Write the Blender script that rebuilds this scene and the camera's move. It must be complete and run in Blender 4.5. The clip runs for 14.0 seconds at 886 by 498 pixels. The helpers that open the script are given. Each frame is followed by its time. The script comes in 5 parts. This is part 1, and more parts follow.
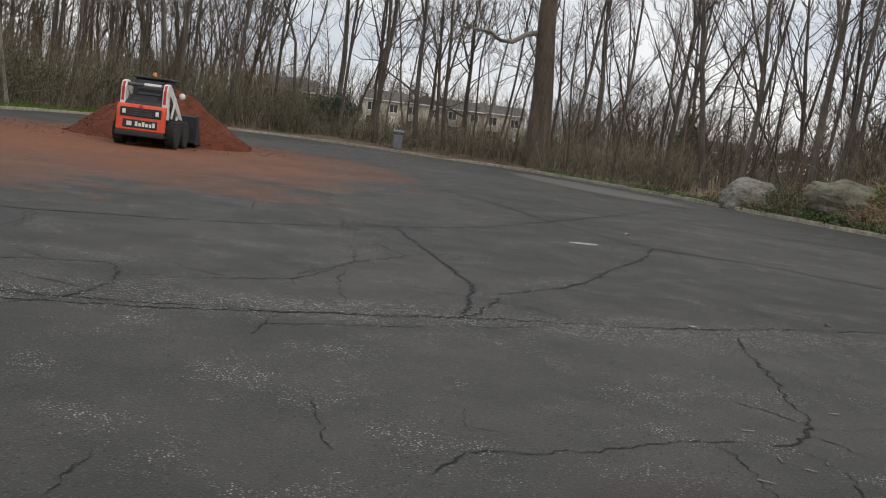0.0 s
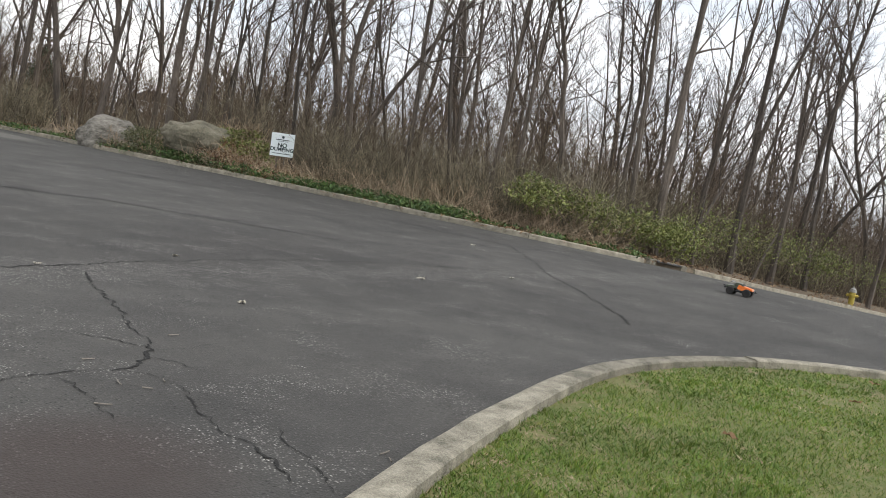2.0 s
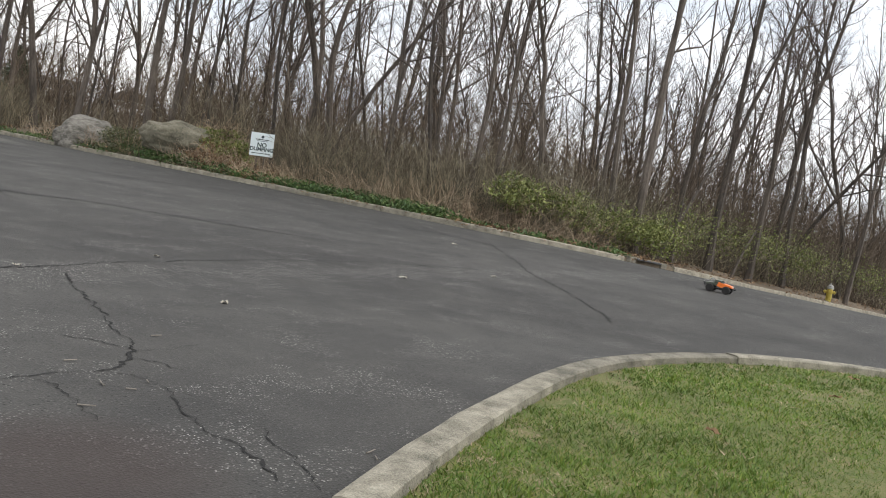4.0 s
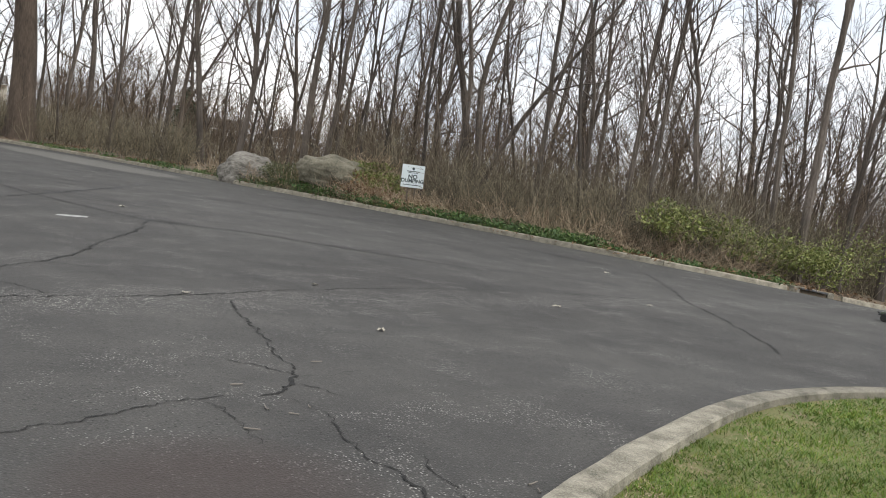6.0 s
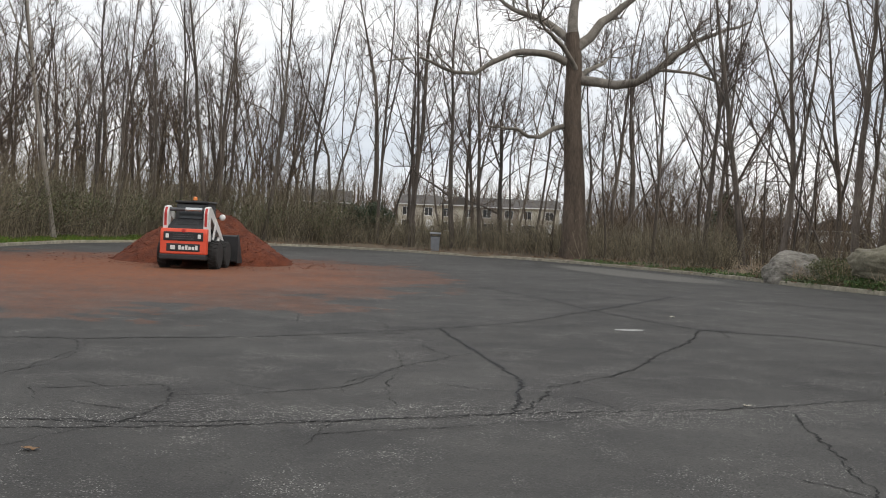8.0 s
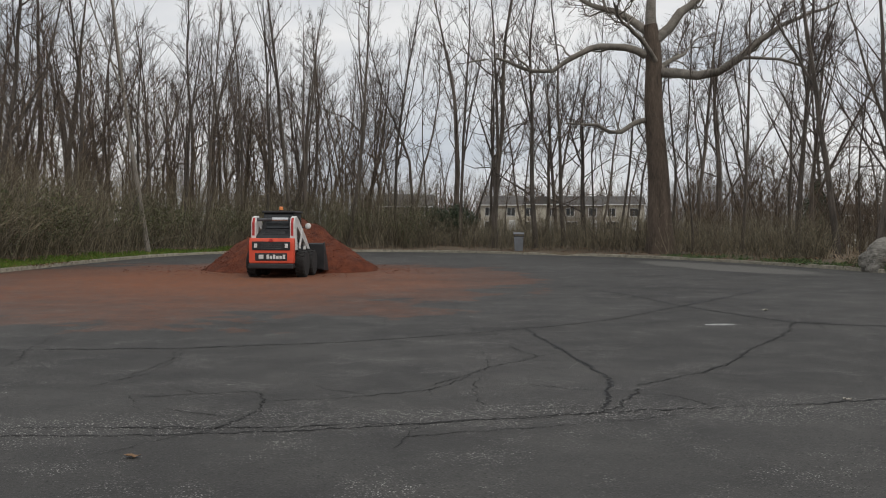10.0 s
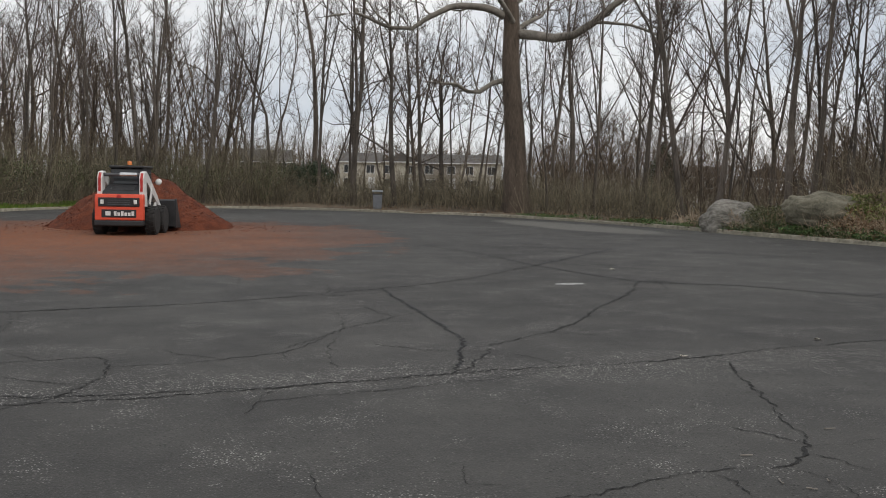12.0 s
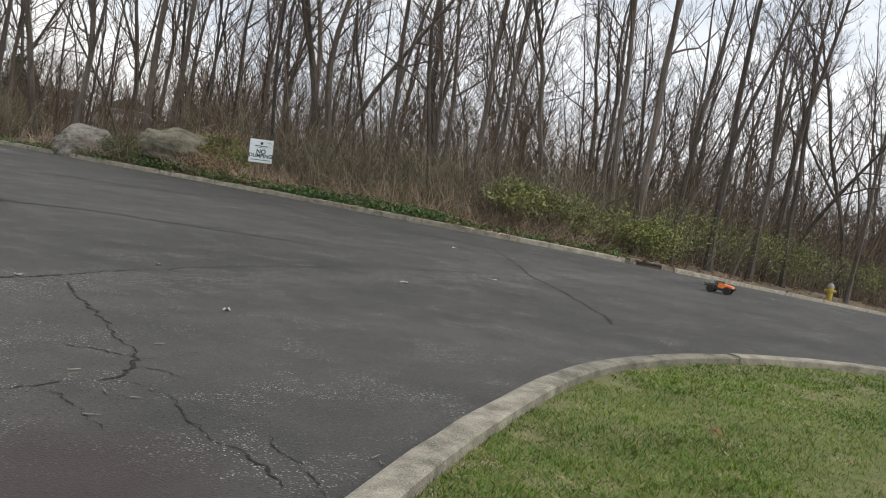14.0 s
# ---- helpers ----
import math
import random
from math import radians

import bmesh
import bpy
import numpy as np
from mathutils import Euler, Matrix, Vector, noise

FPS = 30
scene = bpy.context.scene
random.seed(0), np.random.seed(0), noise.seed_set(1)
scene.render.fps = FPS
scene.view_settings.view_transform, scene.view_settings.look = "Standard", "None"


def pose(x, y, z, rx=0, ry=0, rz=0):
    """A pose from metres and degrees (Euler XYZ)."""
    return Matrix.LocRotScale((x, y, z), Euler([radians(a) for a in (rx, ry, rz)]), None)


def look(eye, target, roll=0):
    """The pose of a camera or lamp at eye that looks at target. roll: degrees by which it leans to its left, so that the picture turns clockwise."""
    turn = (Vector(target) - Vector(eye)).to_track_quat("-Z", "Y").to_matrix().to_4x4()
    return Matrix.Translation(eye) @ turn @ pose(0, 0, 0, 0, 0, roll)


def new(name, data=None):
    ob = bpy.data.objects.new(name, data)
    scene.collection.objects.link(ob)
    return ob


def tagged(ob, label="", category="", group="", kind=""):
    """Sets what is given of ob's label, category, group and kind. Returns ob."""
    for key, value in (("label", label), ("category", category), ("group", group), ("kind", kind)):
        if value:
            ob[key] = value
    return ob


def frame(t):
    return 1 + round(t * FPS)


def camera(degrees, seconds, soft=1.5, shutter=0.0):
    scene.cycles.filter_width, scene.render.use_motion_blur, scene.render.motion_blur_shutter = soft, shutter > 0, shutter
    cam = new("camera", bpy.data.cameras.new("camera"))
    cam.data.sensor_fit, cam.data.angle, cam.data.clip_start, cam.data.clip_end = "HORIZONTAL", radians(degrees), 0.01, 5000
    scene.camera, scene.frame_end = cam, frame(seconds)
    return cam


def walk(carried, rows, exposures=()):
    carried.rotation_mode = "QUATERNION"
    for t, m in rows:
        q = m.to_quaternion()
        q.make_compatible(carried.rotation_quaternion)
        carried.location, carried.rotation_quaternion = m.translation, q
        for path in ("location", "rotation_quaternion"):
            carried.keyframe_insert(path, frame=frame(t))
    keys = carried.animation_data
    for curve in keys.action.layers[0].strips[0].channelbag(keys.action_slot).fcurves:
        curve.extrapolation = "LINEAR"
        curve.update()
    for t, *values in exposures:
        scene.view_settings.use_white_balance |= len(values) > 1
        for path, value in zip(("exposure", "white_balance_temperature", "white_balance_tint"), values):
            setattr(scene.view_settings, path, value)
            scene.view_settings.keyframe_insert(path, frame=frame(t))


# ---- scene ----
from mathutils.geometry import interpolate_bezier

# ---------------------------------------------------------------- camera
# seconds, eye x y z, yaw, pitch, roll
PATH = [
    (0.0, -0.060, 0.073, 1.455, -7.96, -7.05, 7.30),
    (0.5, 0.019, 0.043, 1.366, -25.47, -6.72, 11.56),
    (1.0, 0.030, 0.015, 1.388, -37.15, -5.85, 11.91),
    (1.5, 0.049, -0.041, 1.401, -42.69, -5.08, 10.63),
    (2.0, 0.062, -0.073, 1.420, -45.54, -4.97, 9.61),
    (2.2, 0.063, -0.091, 1.428, -46.23, -5.05, 9.43),
    (4.3, 0.041, -0.050, 1.405, -46.75, -4.81, 9.38),
    (4.5, 0.046, -0.041, 1.400, -46.28, -4.73, 9.35),
    (5.0, 0.049, -0.006, 1.388, -44.90, -4.69, 9.26),
    (5.5, 0.065, 0.019, 1.375, -42.97, -4.47, 9.06),
    (6.0, 0.072, 0.058, 1.365, -37.56, -4.36, 8.34),
    (6.5, 0.057, 0.090, 1.375, -26.80, -3.99, 6.77),
    (7.0, 0.008, 0.083, 1.457, -16.79, -3.12, 4.74),
    (7.5, -0.065, -0.018, 1.477, -9.89, -2.03, 3.47),
    (8.0, -0.071, -0.018, 1.461, -4.92, -1.24, 2.51),
    (8.5, -0.052, -0.028, 1.455, -1.90, -0.69, 1.90),
    (8.7, -0.054, -0.034, 1.457, -1.10, -0.67, 1.61),
    (10.8, -0.057, -0.018, 1.461, 0.23, -1.85, 0.15),
    (11.0, -0.054, -0.020, 1.462, -0.15, -1.99, 0.21),
    (11.5, -0.044, -0.015, 1.473, -2.32, -2.71, 0.35),
    (12.0, -0.019, -0.008, 1.506, -8.41, -3.80, 0.99),
    (12.5, -0.031, -0.001, 1.416, -19.92, -4.39, 3.90),
    (13.0, 0.011, -0.039, 1.417, -33.92, -4.19, 6.18),
    (13.5, 0.039, -0.050, 1.414, -43.45, -4.18, 7.31),
    (14.0, 0.026, -0.063, 1.416, -46.72, -4.58, 8.64),
]


def aim(x, y, z, yaw, pitch, roll):
    a, b = radians(yaw), radians(pitch)
    way = Vector((-math.sin(a) * math.cos(b), math.cos(a) * math.cos(b), math.sin(b)))
    eye = Vector((x, y, z))
    return look(eye, eye + way, roll)


cam = camera(50.50, 14.0, soft=1.0)
walk(cam, [(t, aim(*p)) for t, *p in PATH],
     [(0.0, 0.15), (0.5, 0.35), (1.0, 0.42), (1.5, 0.68), (2.2, 0.72), (4.3, 0.72), (6.5, 0.8), (7.5, 0.55), (8.5, 0.15), (11.0, -0.1), (12.5, 0.25), (14.0, 0.48)])

# ---------------------------------------------------------------- sky and sun
SUN_UP, SUN_ROUND = radians(48), radians(215)
world = bpy.data.worlds.new("overcast_sky")
scene.world = world
world.use_nodes = True
wn, wl = world.node_tree.nodes, world.node_tree.links
wn.clear()
w_out = wn.new("ShaderNodeOutputWorld")
w_sky = wn.new("ShaderNodeTexSky")
w_sky.sky_type, w_sky.sun_disc = "NISHITA", False
w_sky.sun_elevation, w_sky.sun_rotation = SUN_UP, SUN_ROUND
w_clear = wn.new("ShaderNodeBackground")
w_clear.inputs["Strength"].default_value = 0.08
w_cloud = wn.new("ShaderNodeBackground")
w_cloud.inputs["Strength"].default_value = 0.98
w_mix = wn.new("ShaderNodeMixShader")
w_pos = wn.new("ShaderNodeTexCoord")
w_map = wn.new("ShaderNodeMapping")
w_map.inputs["Scale"].default_value = (1.2, 1.2, 3.6)
w_noise = wn.new("ShaderNodeTexNoise")
w_noise.inputs["Scale"].default_value = 2.2
w_noise.inputs["Detail"].default_value = 6
w_ramp = wn.new("ShaderNodeValToRGB")
w_ramp.color_ramp.elements[0].position, w_ramp.color_ramp.elements[0].color = 0.36, (0.60, 0.64, 0.70, 1)
w_ramp.color_ramp.elements[1].position, w_ramp.color_ramp.elements[1].color = 0.60, (0.95, 0.945, 0.94, 1)
wl.new(w_pos.outputs["Generated"], w_map.inputs["Vector"])
wl.new(w_map.outputs["Vector"], w_noise.inputs["Vector"])
wl.new(w_noise.outputs["Fac"], w_ramp.inputs["Fac"])
wl.new(w_ramp.outputs["Color"], w_cloud.inputs["Color"])
wl.new(w_sky.outputs["Color"], w_clear.inputs["Color"])
w_mix.inputs["Fac"].default_value = 0.93
wl.new(w_clear.outputs["Background"], w_mix.inputs[1])
wl.new(w_cloud.outputs["Background"], w_mix.inputs[2])
wl.new(w_mix.outputs["Shader"], w_out.inputs["Surface"])

sun_data = bpy.data.lights.new("sun", "SUN")
sun_data.energy, sun_data.angle, sun_data.color = 1.1, radians(25), (1.0, 0.96, 0.9)
sun = new("sun", sun_data)
sun.matrix_world = pose(0, 0, 60, 90 - 48, 0, 215 - 180)


# ---------------------------------------------------------------- materials
def material(name):
    m = bpy.data.materials.new(name)
    m.use_nodes = True
    return m, m.node_tree.nodes, m.node_tree.links, m.node_tree.nodes["Principled BSDF"]


def noise_node(n, l, src, scale, detail=4, rough=0.6):
    t = n.new("ShaderNodeTexNoise")
    t.inputs["Scale"].default_value, t.inputs["Detail"].default_value = scale, detail
    t.inputs["Roughness"].default_value = rough
    l.new(src, t.inputs["Vector"])
    return t.outputs["Fac"]


def ramp_node(n, l, src, *stops):
    r = n.new("ShaderNodeValToRGB")
    e = r.color_ramp.elements
    while len(e) < len(stops):
        e.new(0.5)
    for k, (p, c) in zip(e, stops):
        k.position, k.color = p, (*c, 1) if len(c) == 3 else c
    l.new(src, r.inputs["Fac"])
    return r.outputs["Color"]


def mix_node(n, l, fac, a, b, mode="MIX"):
    m = n.new("ShaderNodeMix")
    m.data_type, m.blend_type = "RGBA", mode
    for socket, v in ((m.inputs[0], fac), (m.inputs[6], a), (m.inputs[7], b)):
        if isinstance(v, bpy.types.NodeSocket):
            l.new(v, socket)
        elif isinstance(v, (int, float)):
            socket.default_value = v
        else:
            socket.default_value = (*v, 1)
    return m.outputs[2]


def math_node(n, l, op, a, b=0.0, clamp=False):
    m = n.new("ShaderNodeMath")
    m.operation, m.use_clamp = op, clamp
    for socket, v in zip(m.inputs, (a, b)):
        if isinstance(v, bpy.types.NodeSocket):
            l.new(v, socket)
        else:
            socket.default_value = v
    return m.outputs[0]


def bump_node(n, l, bsdf, height, strength, distance=0.01):
    b = n.new("ShaderNodeBump")
    b.inputs["Strength"].default_value, b.inputs["Distance"].default_value = strength, distance
    l.new(height, b.inputs["Height"])
    l.new(b.outputs["Normal"], bsdf.inputs["Normal"])


def worn(name, dark, light, scale=4.0, fine=40.0, rough=0.8, metal=0.0, bump=0.3, dist=0.004, stretch=None, vary=0.0):
    """A surface with variation at two scales."""
    m, n, l, bsdf = material(name)
    co = n.new("ShaderNodeTexCoord").outputs["Object"]
    if stretch:
        mp = n.new("ShaderNodeMapping")
        mp.inputs["Scale"].default_value = stretch
        l.new(co, mp.inputs["Vector"])
        co = mp.outputs["Vector"]
    big, small = noise_node(n, l, co, scale), noise_node(n, l, co, fine, 3)
    mean = math_node(n, l, "ADD", math_node(n, l, "MULTIPLY", big, 0.6), math_node(n, l, "MULTIPLY", small, 0.4))
    col = ramp_node(n, l, mean, (0.33, dark), (0.67, light))
    if vary:
        info = n.new("ShaderNodeObjectInfo").outputs["Random"]
        col = mix_node(n, l, 1.0, col, ramp_node(n, l, info, (0, (1 - vary,) * 3), (1, (1 + vary,) * 3)), "MULTIPLY")
    l.new(col, bsdf.inputs["Base Color"])
    bsdf.inputs["Roughness"].default_value, bsdf.inputs["Metallic"].default_value = rough, metal
    if bump:
        bump_node(n, l, bsdf, small, bump, dist)
    return m


def leafy(name, *stops, rough=0.6):
    """Leaves or stems of many tones, one tone each."""
    m, n, l, bsdf = material(name)
    rnd = n.new("ShaderNodeNewGeometry").outputs["Random Per Island"]
    col = ramp_node(n, l, rnd, *stops)
    co = n.new("ShaderNodeTexCoord").outputs["Object"]
    patch = noise_node(n, l, co, 0.9, 2)
    col = mix_node(n, l, 1.0, col, ramp_node(n, l, patch, (0.3, (0.7, 0.7, 0.7)), (0.7, (1.2, 1.2, 1.15))), "MULTIPLY")
    l.new(col, bsdf.inputs["Base Color"])
    bsdf.inputs["Roughness"].default_value = rough
    return m


def asphalt_material():
    m, n, l, bsdf = material("weathered_asphalt")
    co = n.new("ShaderNodeTexCoord").outputs["Object"]
    broad = noise_node(n, l, co, 0.16, 5, 0.55)
    patch = noise_node(n, l, co, 0.9, 6, 0.7)
    col = ramp_node(n, l, broad, (0.35, (0.047, 0.0455, 0.0435)), (0.65, (0.071, 0.069, 0.0655)))
    col = mix_node(n, l, 1.0, col, ramp_node(n, l, patch, (0.3, (0.74, 0.74, 0.75)), (0.7, (1.27, 1.26, 1.23))), "MULTIPLY")
    # stone grains, bared where the binder has worn off
    v = n.new("ShaderNodeTexVoronoi")
    v.inputs["Scale"].default_value = 80
    l.new(co, v.inputs["Vector"])
    grain = ramp_node(n, l, v.outputs["Color"], (0.60, (0, 0, 0)), (0.92, (1, 1, 1)))
    dots = ramp_node(n, l, v.outputs["Distance"], (0.30, (1, 1, 1)), (0.55, (0, 0, 0)))
    bare = ramp_node(n, l, noise_node(n, l, co, 1.3, 6, 0.72), (0.51, (0.10, 0.10, 0.10)), (0.66, (1, 1, 1)))
    sep = n.new("ShaderNodeSeparateXYZ")
    l.new(co, sep.inputs[0])
    # rough worn band along the long seam
    seam = math_node(n, l, "ADD", math_node(n, l, "MULTIPLY", sep.outputs[0], 0.155), 7.25)
    seam = math_node(n, l, "ABSOLUTE", math_node(n, l, "SUBTRACT", sep.outputs[1], seam))
    seam = math_node(n, l, "ADD", seam, math_node(n, l, "MULTIPLY", math_node(n, l, "SUBTRACT", noise_node(n, l, co, 1.6, 5, 0.7), 0.5), 2.2))
    band = ramp_node(n, l, seam, (0.10, (1, 1, 1)), (0.55, (0, 0, 0)))
    bare = mix_node(n, l, band, bare, (1, 1, 1))
    speck = mix_node(n, l, 1.0, mix_node(n, l, 1.0, grain, dots, "MULTIPLY"), bare, "MULTIPLY")
    pit = n.new("ShaderNodeTexVoronoi")
    pit.inputs["Scale"].default_value = 34
    l.new(co, pit.inputs["Vector"])
    pits = mix_node(n, l, 1.0, ramp_node(n, l, pit.outputs["Distance"], (0.16, (1, 1, 1)), (0.36, (0, 0, 0))), ramp_node(n, l, pit.outputs["Color"], (0.45, (0, 0, 0)), (0.7, (1, 1, 1))), "MULTIPLY")
    pits = mix_node(n, l, 1.0, pits, ramp_node(n, l, noise_node(n, l, co, 0.7, 4, 0.6), (0.38, (0.3, 0.3, 0.3)), (0.60, (0.9, 0.9, 0.9))), "MULTIPLY")
    col = mix_node(n, l, pits, col, (0.016, 0.016, 0.016))
    col = mix_node(n, l, speck, col, (0.58, 0.56, 0.52))
    # red mulch dust trodden out round the pile
    wob = math_node(n, l, "MULTIPLY", math_node(n, l, "SUBTRACT", noise_node(n, l, co, 0.35, 6, 0.65), 0.5), 1.2)
    dx = math_node(n, l, "DIVIDE", math_node(n, l, "ADD", sep.outputs[0], 6.2), 8.6)
    dy = math_node(n, l, "DIVIDE", math_node(n, l, "SUBTRACT", sep.outputs[1], 27.0), 13.0)
    far = math_node(n, l, "SQRT", math_node(n, l, "ADD", math_node(n, l, "MULTIPLY", dx, dx), math_node(n, l, "MULTIPLY", dy, dy)))
    dust = math_node(n, l, "ADD", far, wob)
    dust = ramp_node(n, l, dust, (0.25, (0.95, 0.95, 0.95)), (0.7, (0.58, 0.58, 0.58)), (1.1, (0.27, 0.27, 0.27)), (2.3, (0, 0, 0)))
    streak = ramp_node(n, l, noise_node(n, l, co, 4.5, 6, 0.75), (0.35, (0.34, 0.34, 0.34)), (0.65, (1, 1, 1)))
    dust = mix_node(n, l, 1.0, dust, streak, "MULTIPLY")
    col = mix_node(n, l, dust, col, (0.250, 0.080, 0.027))
    # pale dusty strip beside the kerb
    px, py = math_node(n, l, "SUBTRACT", sep.outputs[0], 10.6), math_node(n, l, "SUBTRACT", sep.outputs[1], 36.6)
    pu = math_node(n, l, "ADD", math_node(n, l, "MULTIPLY", px, 0.513), math_node(n, l, "MULTIPLY", py, 0.115))
    pv = math_node(n, l, "ADD", math_node(n, l, "MULTIPLY", px, -0.031), math_node(n, l, "MULTIPLY", py, 0.139))
    pr = math_node(n, l, "ADD", math_node(n, l, "ADD", math_node(n, l, "MULTIPLY", pu, pu), math_node(n, l, "MULTIPLY", pv, pv)), wob)
    col = mix_node(n, l, ramp_node(n, l, pr, (0.55, (0.85, 0.85, 0.85)), (1.3, (0, 0, 0))), col, (0.135, 0.13, 0.117))
    # brown damp stain close to the lawn
    sx = math_node(n, l, "DIVIDE", math_node(n, l, "SUBTRACT", sep.outputs[0], 1.7), 0.8)
    sy = math_node(n, l, "DIVIDE", math_node(n, l, "SUBTRACT", sep.outputs[1], 3.4), 0.8)
    sr = math_node(n, l, "ADD", math_node(n, l, "ADD", math_node(n, l, "MULTIPLY", sx, sx), math_node(n, l, "MULTIPLY", sy, sy)), wob)
    col = mix_node(n, l, ramp_node(n, l, sr, (0.2, (0.7, 0.7, 0.7)), (1.1, (0, 0, 0))), col, (0.045, 0.033, 0.030))
    l.new(col, bsdf.inputs["Base Color"])
    bsdf.inputs["Roughness"].default_value = 0.86
    bsdf.inputs["Specular IOR Level"].default_value = 0.3
    bump_node(n, l, bsdf, v.outputs["Distance"], 0.7, 0.008)
    return m


ASPHALT = asphalt_material()
# near-black stands in for the shade inside cracks, which are flat ribbons
CRACK = worn("crack_filled_with_dirt", (0.004, 0.004, 0.004), (0.012, 0.011, 0.010), 3, 60, 0.95, bump=0.6)
SEAL = worn("worn_crack_edge", (0.017, 0.017, 0.018), (0.030, 0.030, 0.031), 3, 60, 0.8, bump=0.5)
CHALK = worn("white_scuff", (0.09, 0.09, 0.088), (0.55, 0.55, 0.53), 9, 50, 0.9)
CONCRETE = worn("kerb_concrete", (0.075, 0.07, 0.052), (0.37, 0.34, 0.27), 6, 90, 0.95, bump=1.0, dist=0.012, vary=0.18)
# same concrete with a brightened colour, to lift the far kerb's shaded front face
KERB_BRIGHT = worn("sandy_kerb_concrete", (0.13, 0.118, 0.09), (0.46, 0.42, 0.33), 5, 60, 0.95, bump=0.9, dist=0.012, vary=0.15)
LITTER = worn("leaf_litter_soil", (0.065, 0.050, 0.033), (0.20, 0.155, 0.105), 0.8, 14, 0.95, bump=0.8, dist=0.03)
TURF = worn("turf_soil", (0.07, 0.10, 0.018), (0.19, 0.165, 0.07), 5, 34, 0.95, bump=0.8, dist=0.02)
GRASS = leafy("grass_blades", (0.0, (0.058, 0.118, 0.008)), (0.45, (0.095, 0.172, 0.012)), (0.85, (0.145, 0.21, 0.018)), (1.0, (0.24, 0.24, 0.05)))
BARK = worn("grey_brown_bark", (0.040, 0.033, 0.027), (0.150, 0.125, 0.104), 3, 22, 0.95, bump=0.9, dist=0.02, stretch=(1, 1, 0.25), vary=0.30)
OAK_BARK = worn("furrowed_oak_bark", (0.05, 0.038, 0.029), (0.16, 0.12, 0.09), 3, 16, 0.95, bump=1.0, dist=0.04, stretch=(1, 1, 0.22))
OAK_LIMB = worn("pale_limb_bark", (0.10, 0.09, 0.075), (0.30, 0.27, 0.23), 2, 14, 0.95, bump=0.8, dist=0.02)
PALE_BARK = worn("pale_smooth_bark", (0.16, 0.14, 0.12), (0.30, 0.27, 0.23), 2, 12, 0.9, bump=0.5)
TWIG = worn("twig_bark", (0.045, 0.034, 0.028), (0.115, 0.088, 0.072), 4, 30, 0.95, bump=0.0, vary=0.30)
STEM = leafy("dry_stems", (0.0, (0.065, 0.054, 0.036)), (0.5, (0.15, 0.127, 0.086)), (1.0, (0.32, 0.275, 0.195)), rough=0.9)
TWIG_BRUSH = leafy("brown_brush", (0.0, (0.045, 0.033, 0.024)), (0.5, (0.095, 0.07, 0.05)), (1.0, (0.17, 0.13, 0.092)), rough=0.9)
STRAW = leafy("dead_vines", (0.0, (0.24, 0.17, 0.115)), (1.0, (0.50, 0.40, 0.29)), rough=0.9)
PALE_LEAF = leafy("bleached_leaves", (0.0, (0.28, 0.25, 0.20)), (1.0, (0.48, 0.45, 0.39)), rough=0.9)
DRY_LEAF = leafy("dry_leaves", (0.0, (0.10, 0.06, 0.035)), (0.6, (0.22, 0.13, 0.07)), (1.0, (0.34, 0.24, 0.15)), rough=0.9)
IVY = leafy("ivy_leaves", (0.0, (0.035, 0.075, 0.02)), (0.6, (0.075, 0.14, 0.035)), (1.0, (0.15, 0.21, 0.06)))
SPRING = leafy("young_shrub_leaves", (0.0, (0.10, 0.13, 0.03)), (0.6, (0.18, 0.21, 0.05)), (1.0, (0.29, 0.30, 0.10)))
OLIVE = leafy("olive_brush_leaves", (0.0, (0.05, 0.06, 0.022)), (0.6, (0.085, 0.095, 0.035)), (1.0, (0.14, 0.14, 0.06)))
NEEDLE = leafy("evergreen_needles", (0.0, (0.025, 0.045, 0.022)), (1.0, (0.06, 0.085, 0.04)))
MULCH = leafy("red_mulch_chips", (0.0, (0.085, 0.020, 0.007)), (0.6, (0.16, 0.038, 0.014)), (1.0, (0.24, 0.068, 0.028)), rough=0.95)
MULCH_BODY = worn("red_mulch", (0.055, 0.013, 0.005), (0.20, 0.050, 0.018), 3, 26, 0.95, bump=1.0, dist=0.05)
ROCK = worn("grey_banded_boulder", (0.045, 0.040, 0.031), (0.32, 0.30, 0.262), 1.6, 9, 0.9, bump=1.0, dist=0.05, stretch=(0.7, 1.6, 1.6))
ROCK_MOSS = worn("mossy_boulder", (0.085, 0.078, 0.055), (0.25, 0.23, 0.17), 1.8, 14, 0.95, bump=0.9, dist=0.03)
ORANGE = worn("orange_machine_paint", (0.60, 0.068, 0.030), (0.72, 0.088, 0.040), 3, 50, 0.45, bump=0.1)
WHITE_PAINT = worn("white_machine_paint", (0.55, 0.54, 0.52), (0.74, 0.73, 0.71), 3, 50, 0.5, bump=0.1)
RED_PAINT = worn("red_stripe_paint", (0.35, 0.02, 0.02), (0.5, 0.04, 0.03), 3, 50, 0.5, bump=0.1)
BLACK = worn("black_metal", (0.012, 0.012, 0.013), (0.03, 0.03, 0.032), 4, 40, 0.6, bump=0.3)
STEEL = worn("worn_steel", (0.05, 0.05, 0.052), (0.12, 0.12, 0.125), 4, 40, 0.5, 0.4, bump=0.3)
RUBBER = worn("rubber", (0.012, 0.012, 0.012), (0.034, 0.032, 0.03), 6, 60, 0.9, bump=0.5)
CAB_GLASS = worn("smoked_cab_glass", (0.02, 0.022, 0.024), (0.035, 0.038, 0.04), 2, 20, 0.12, bump=0.0)
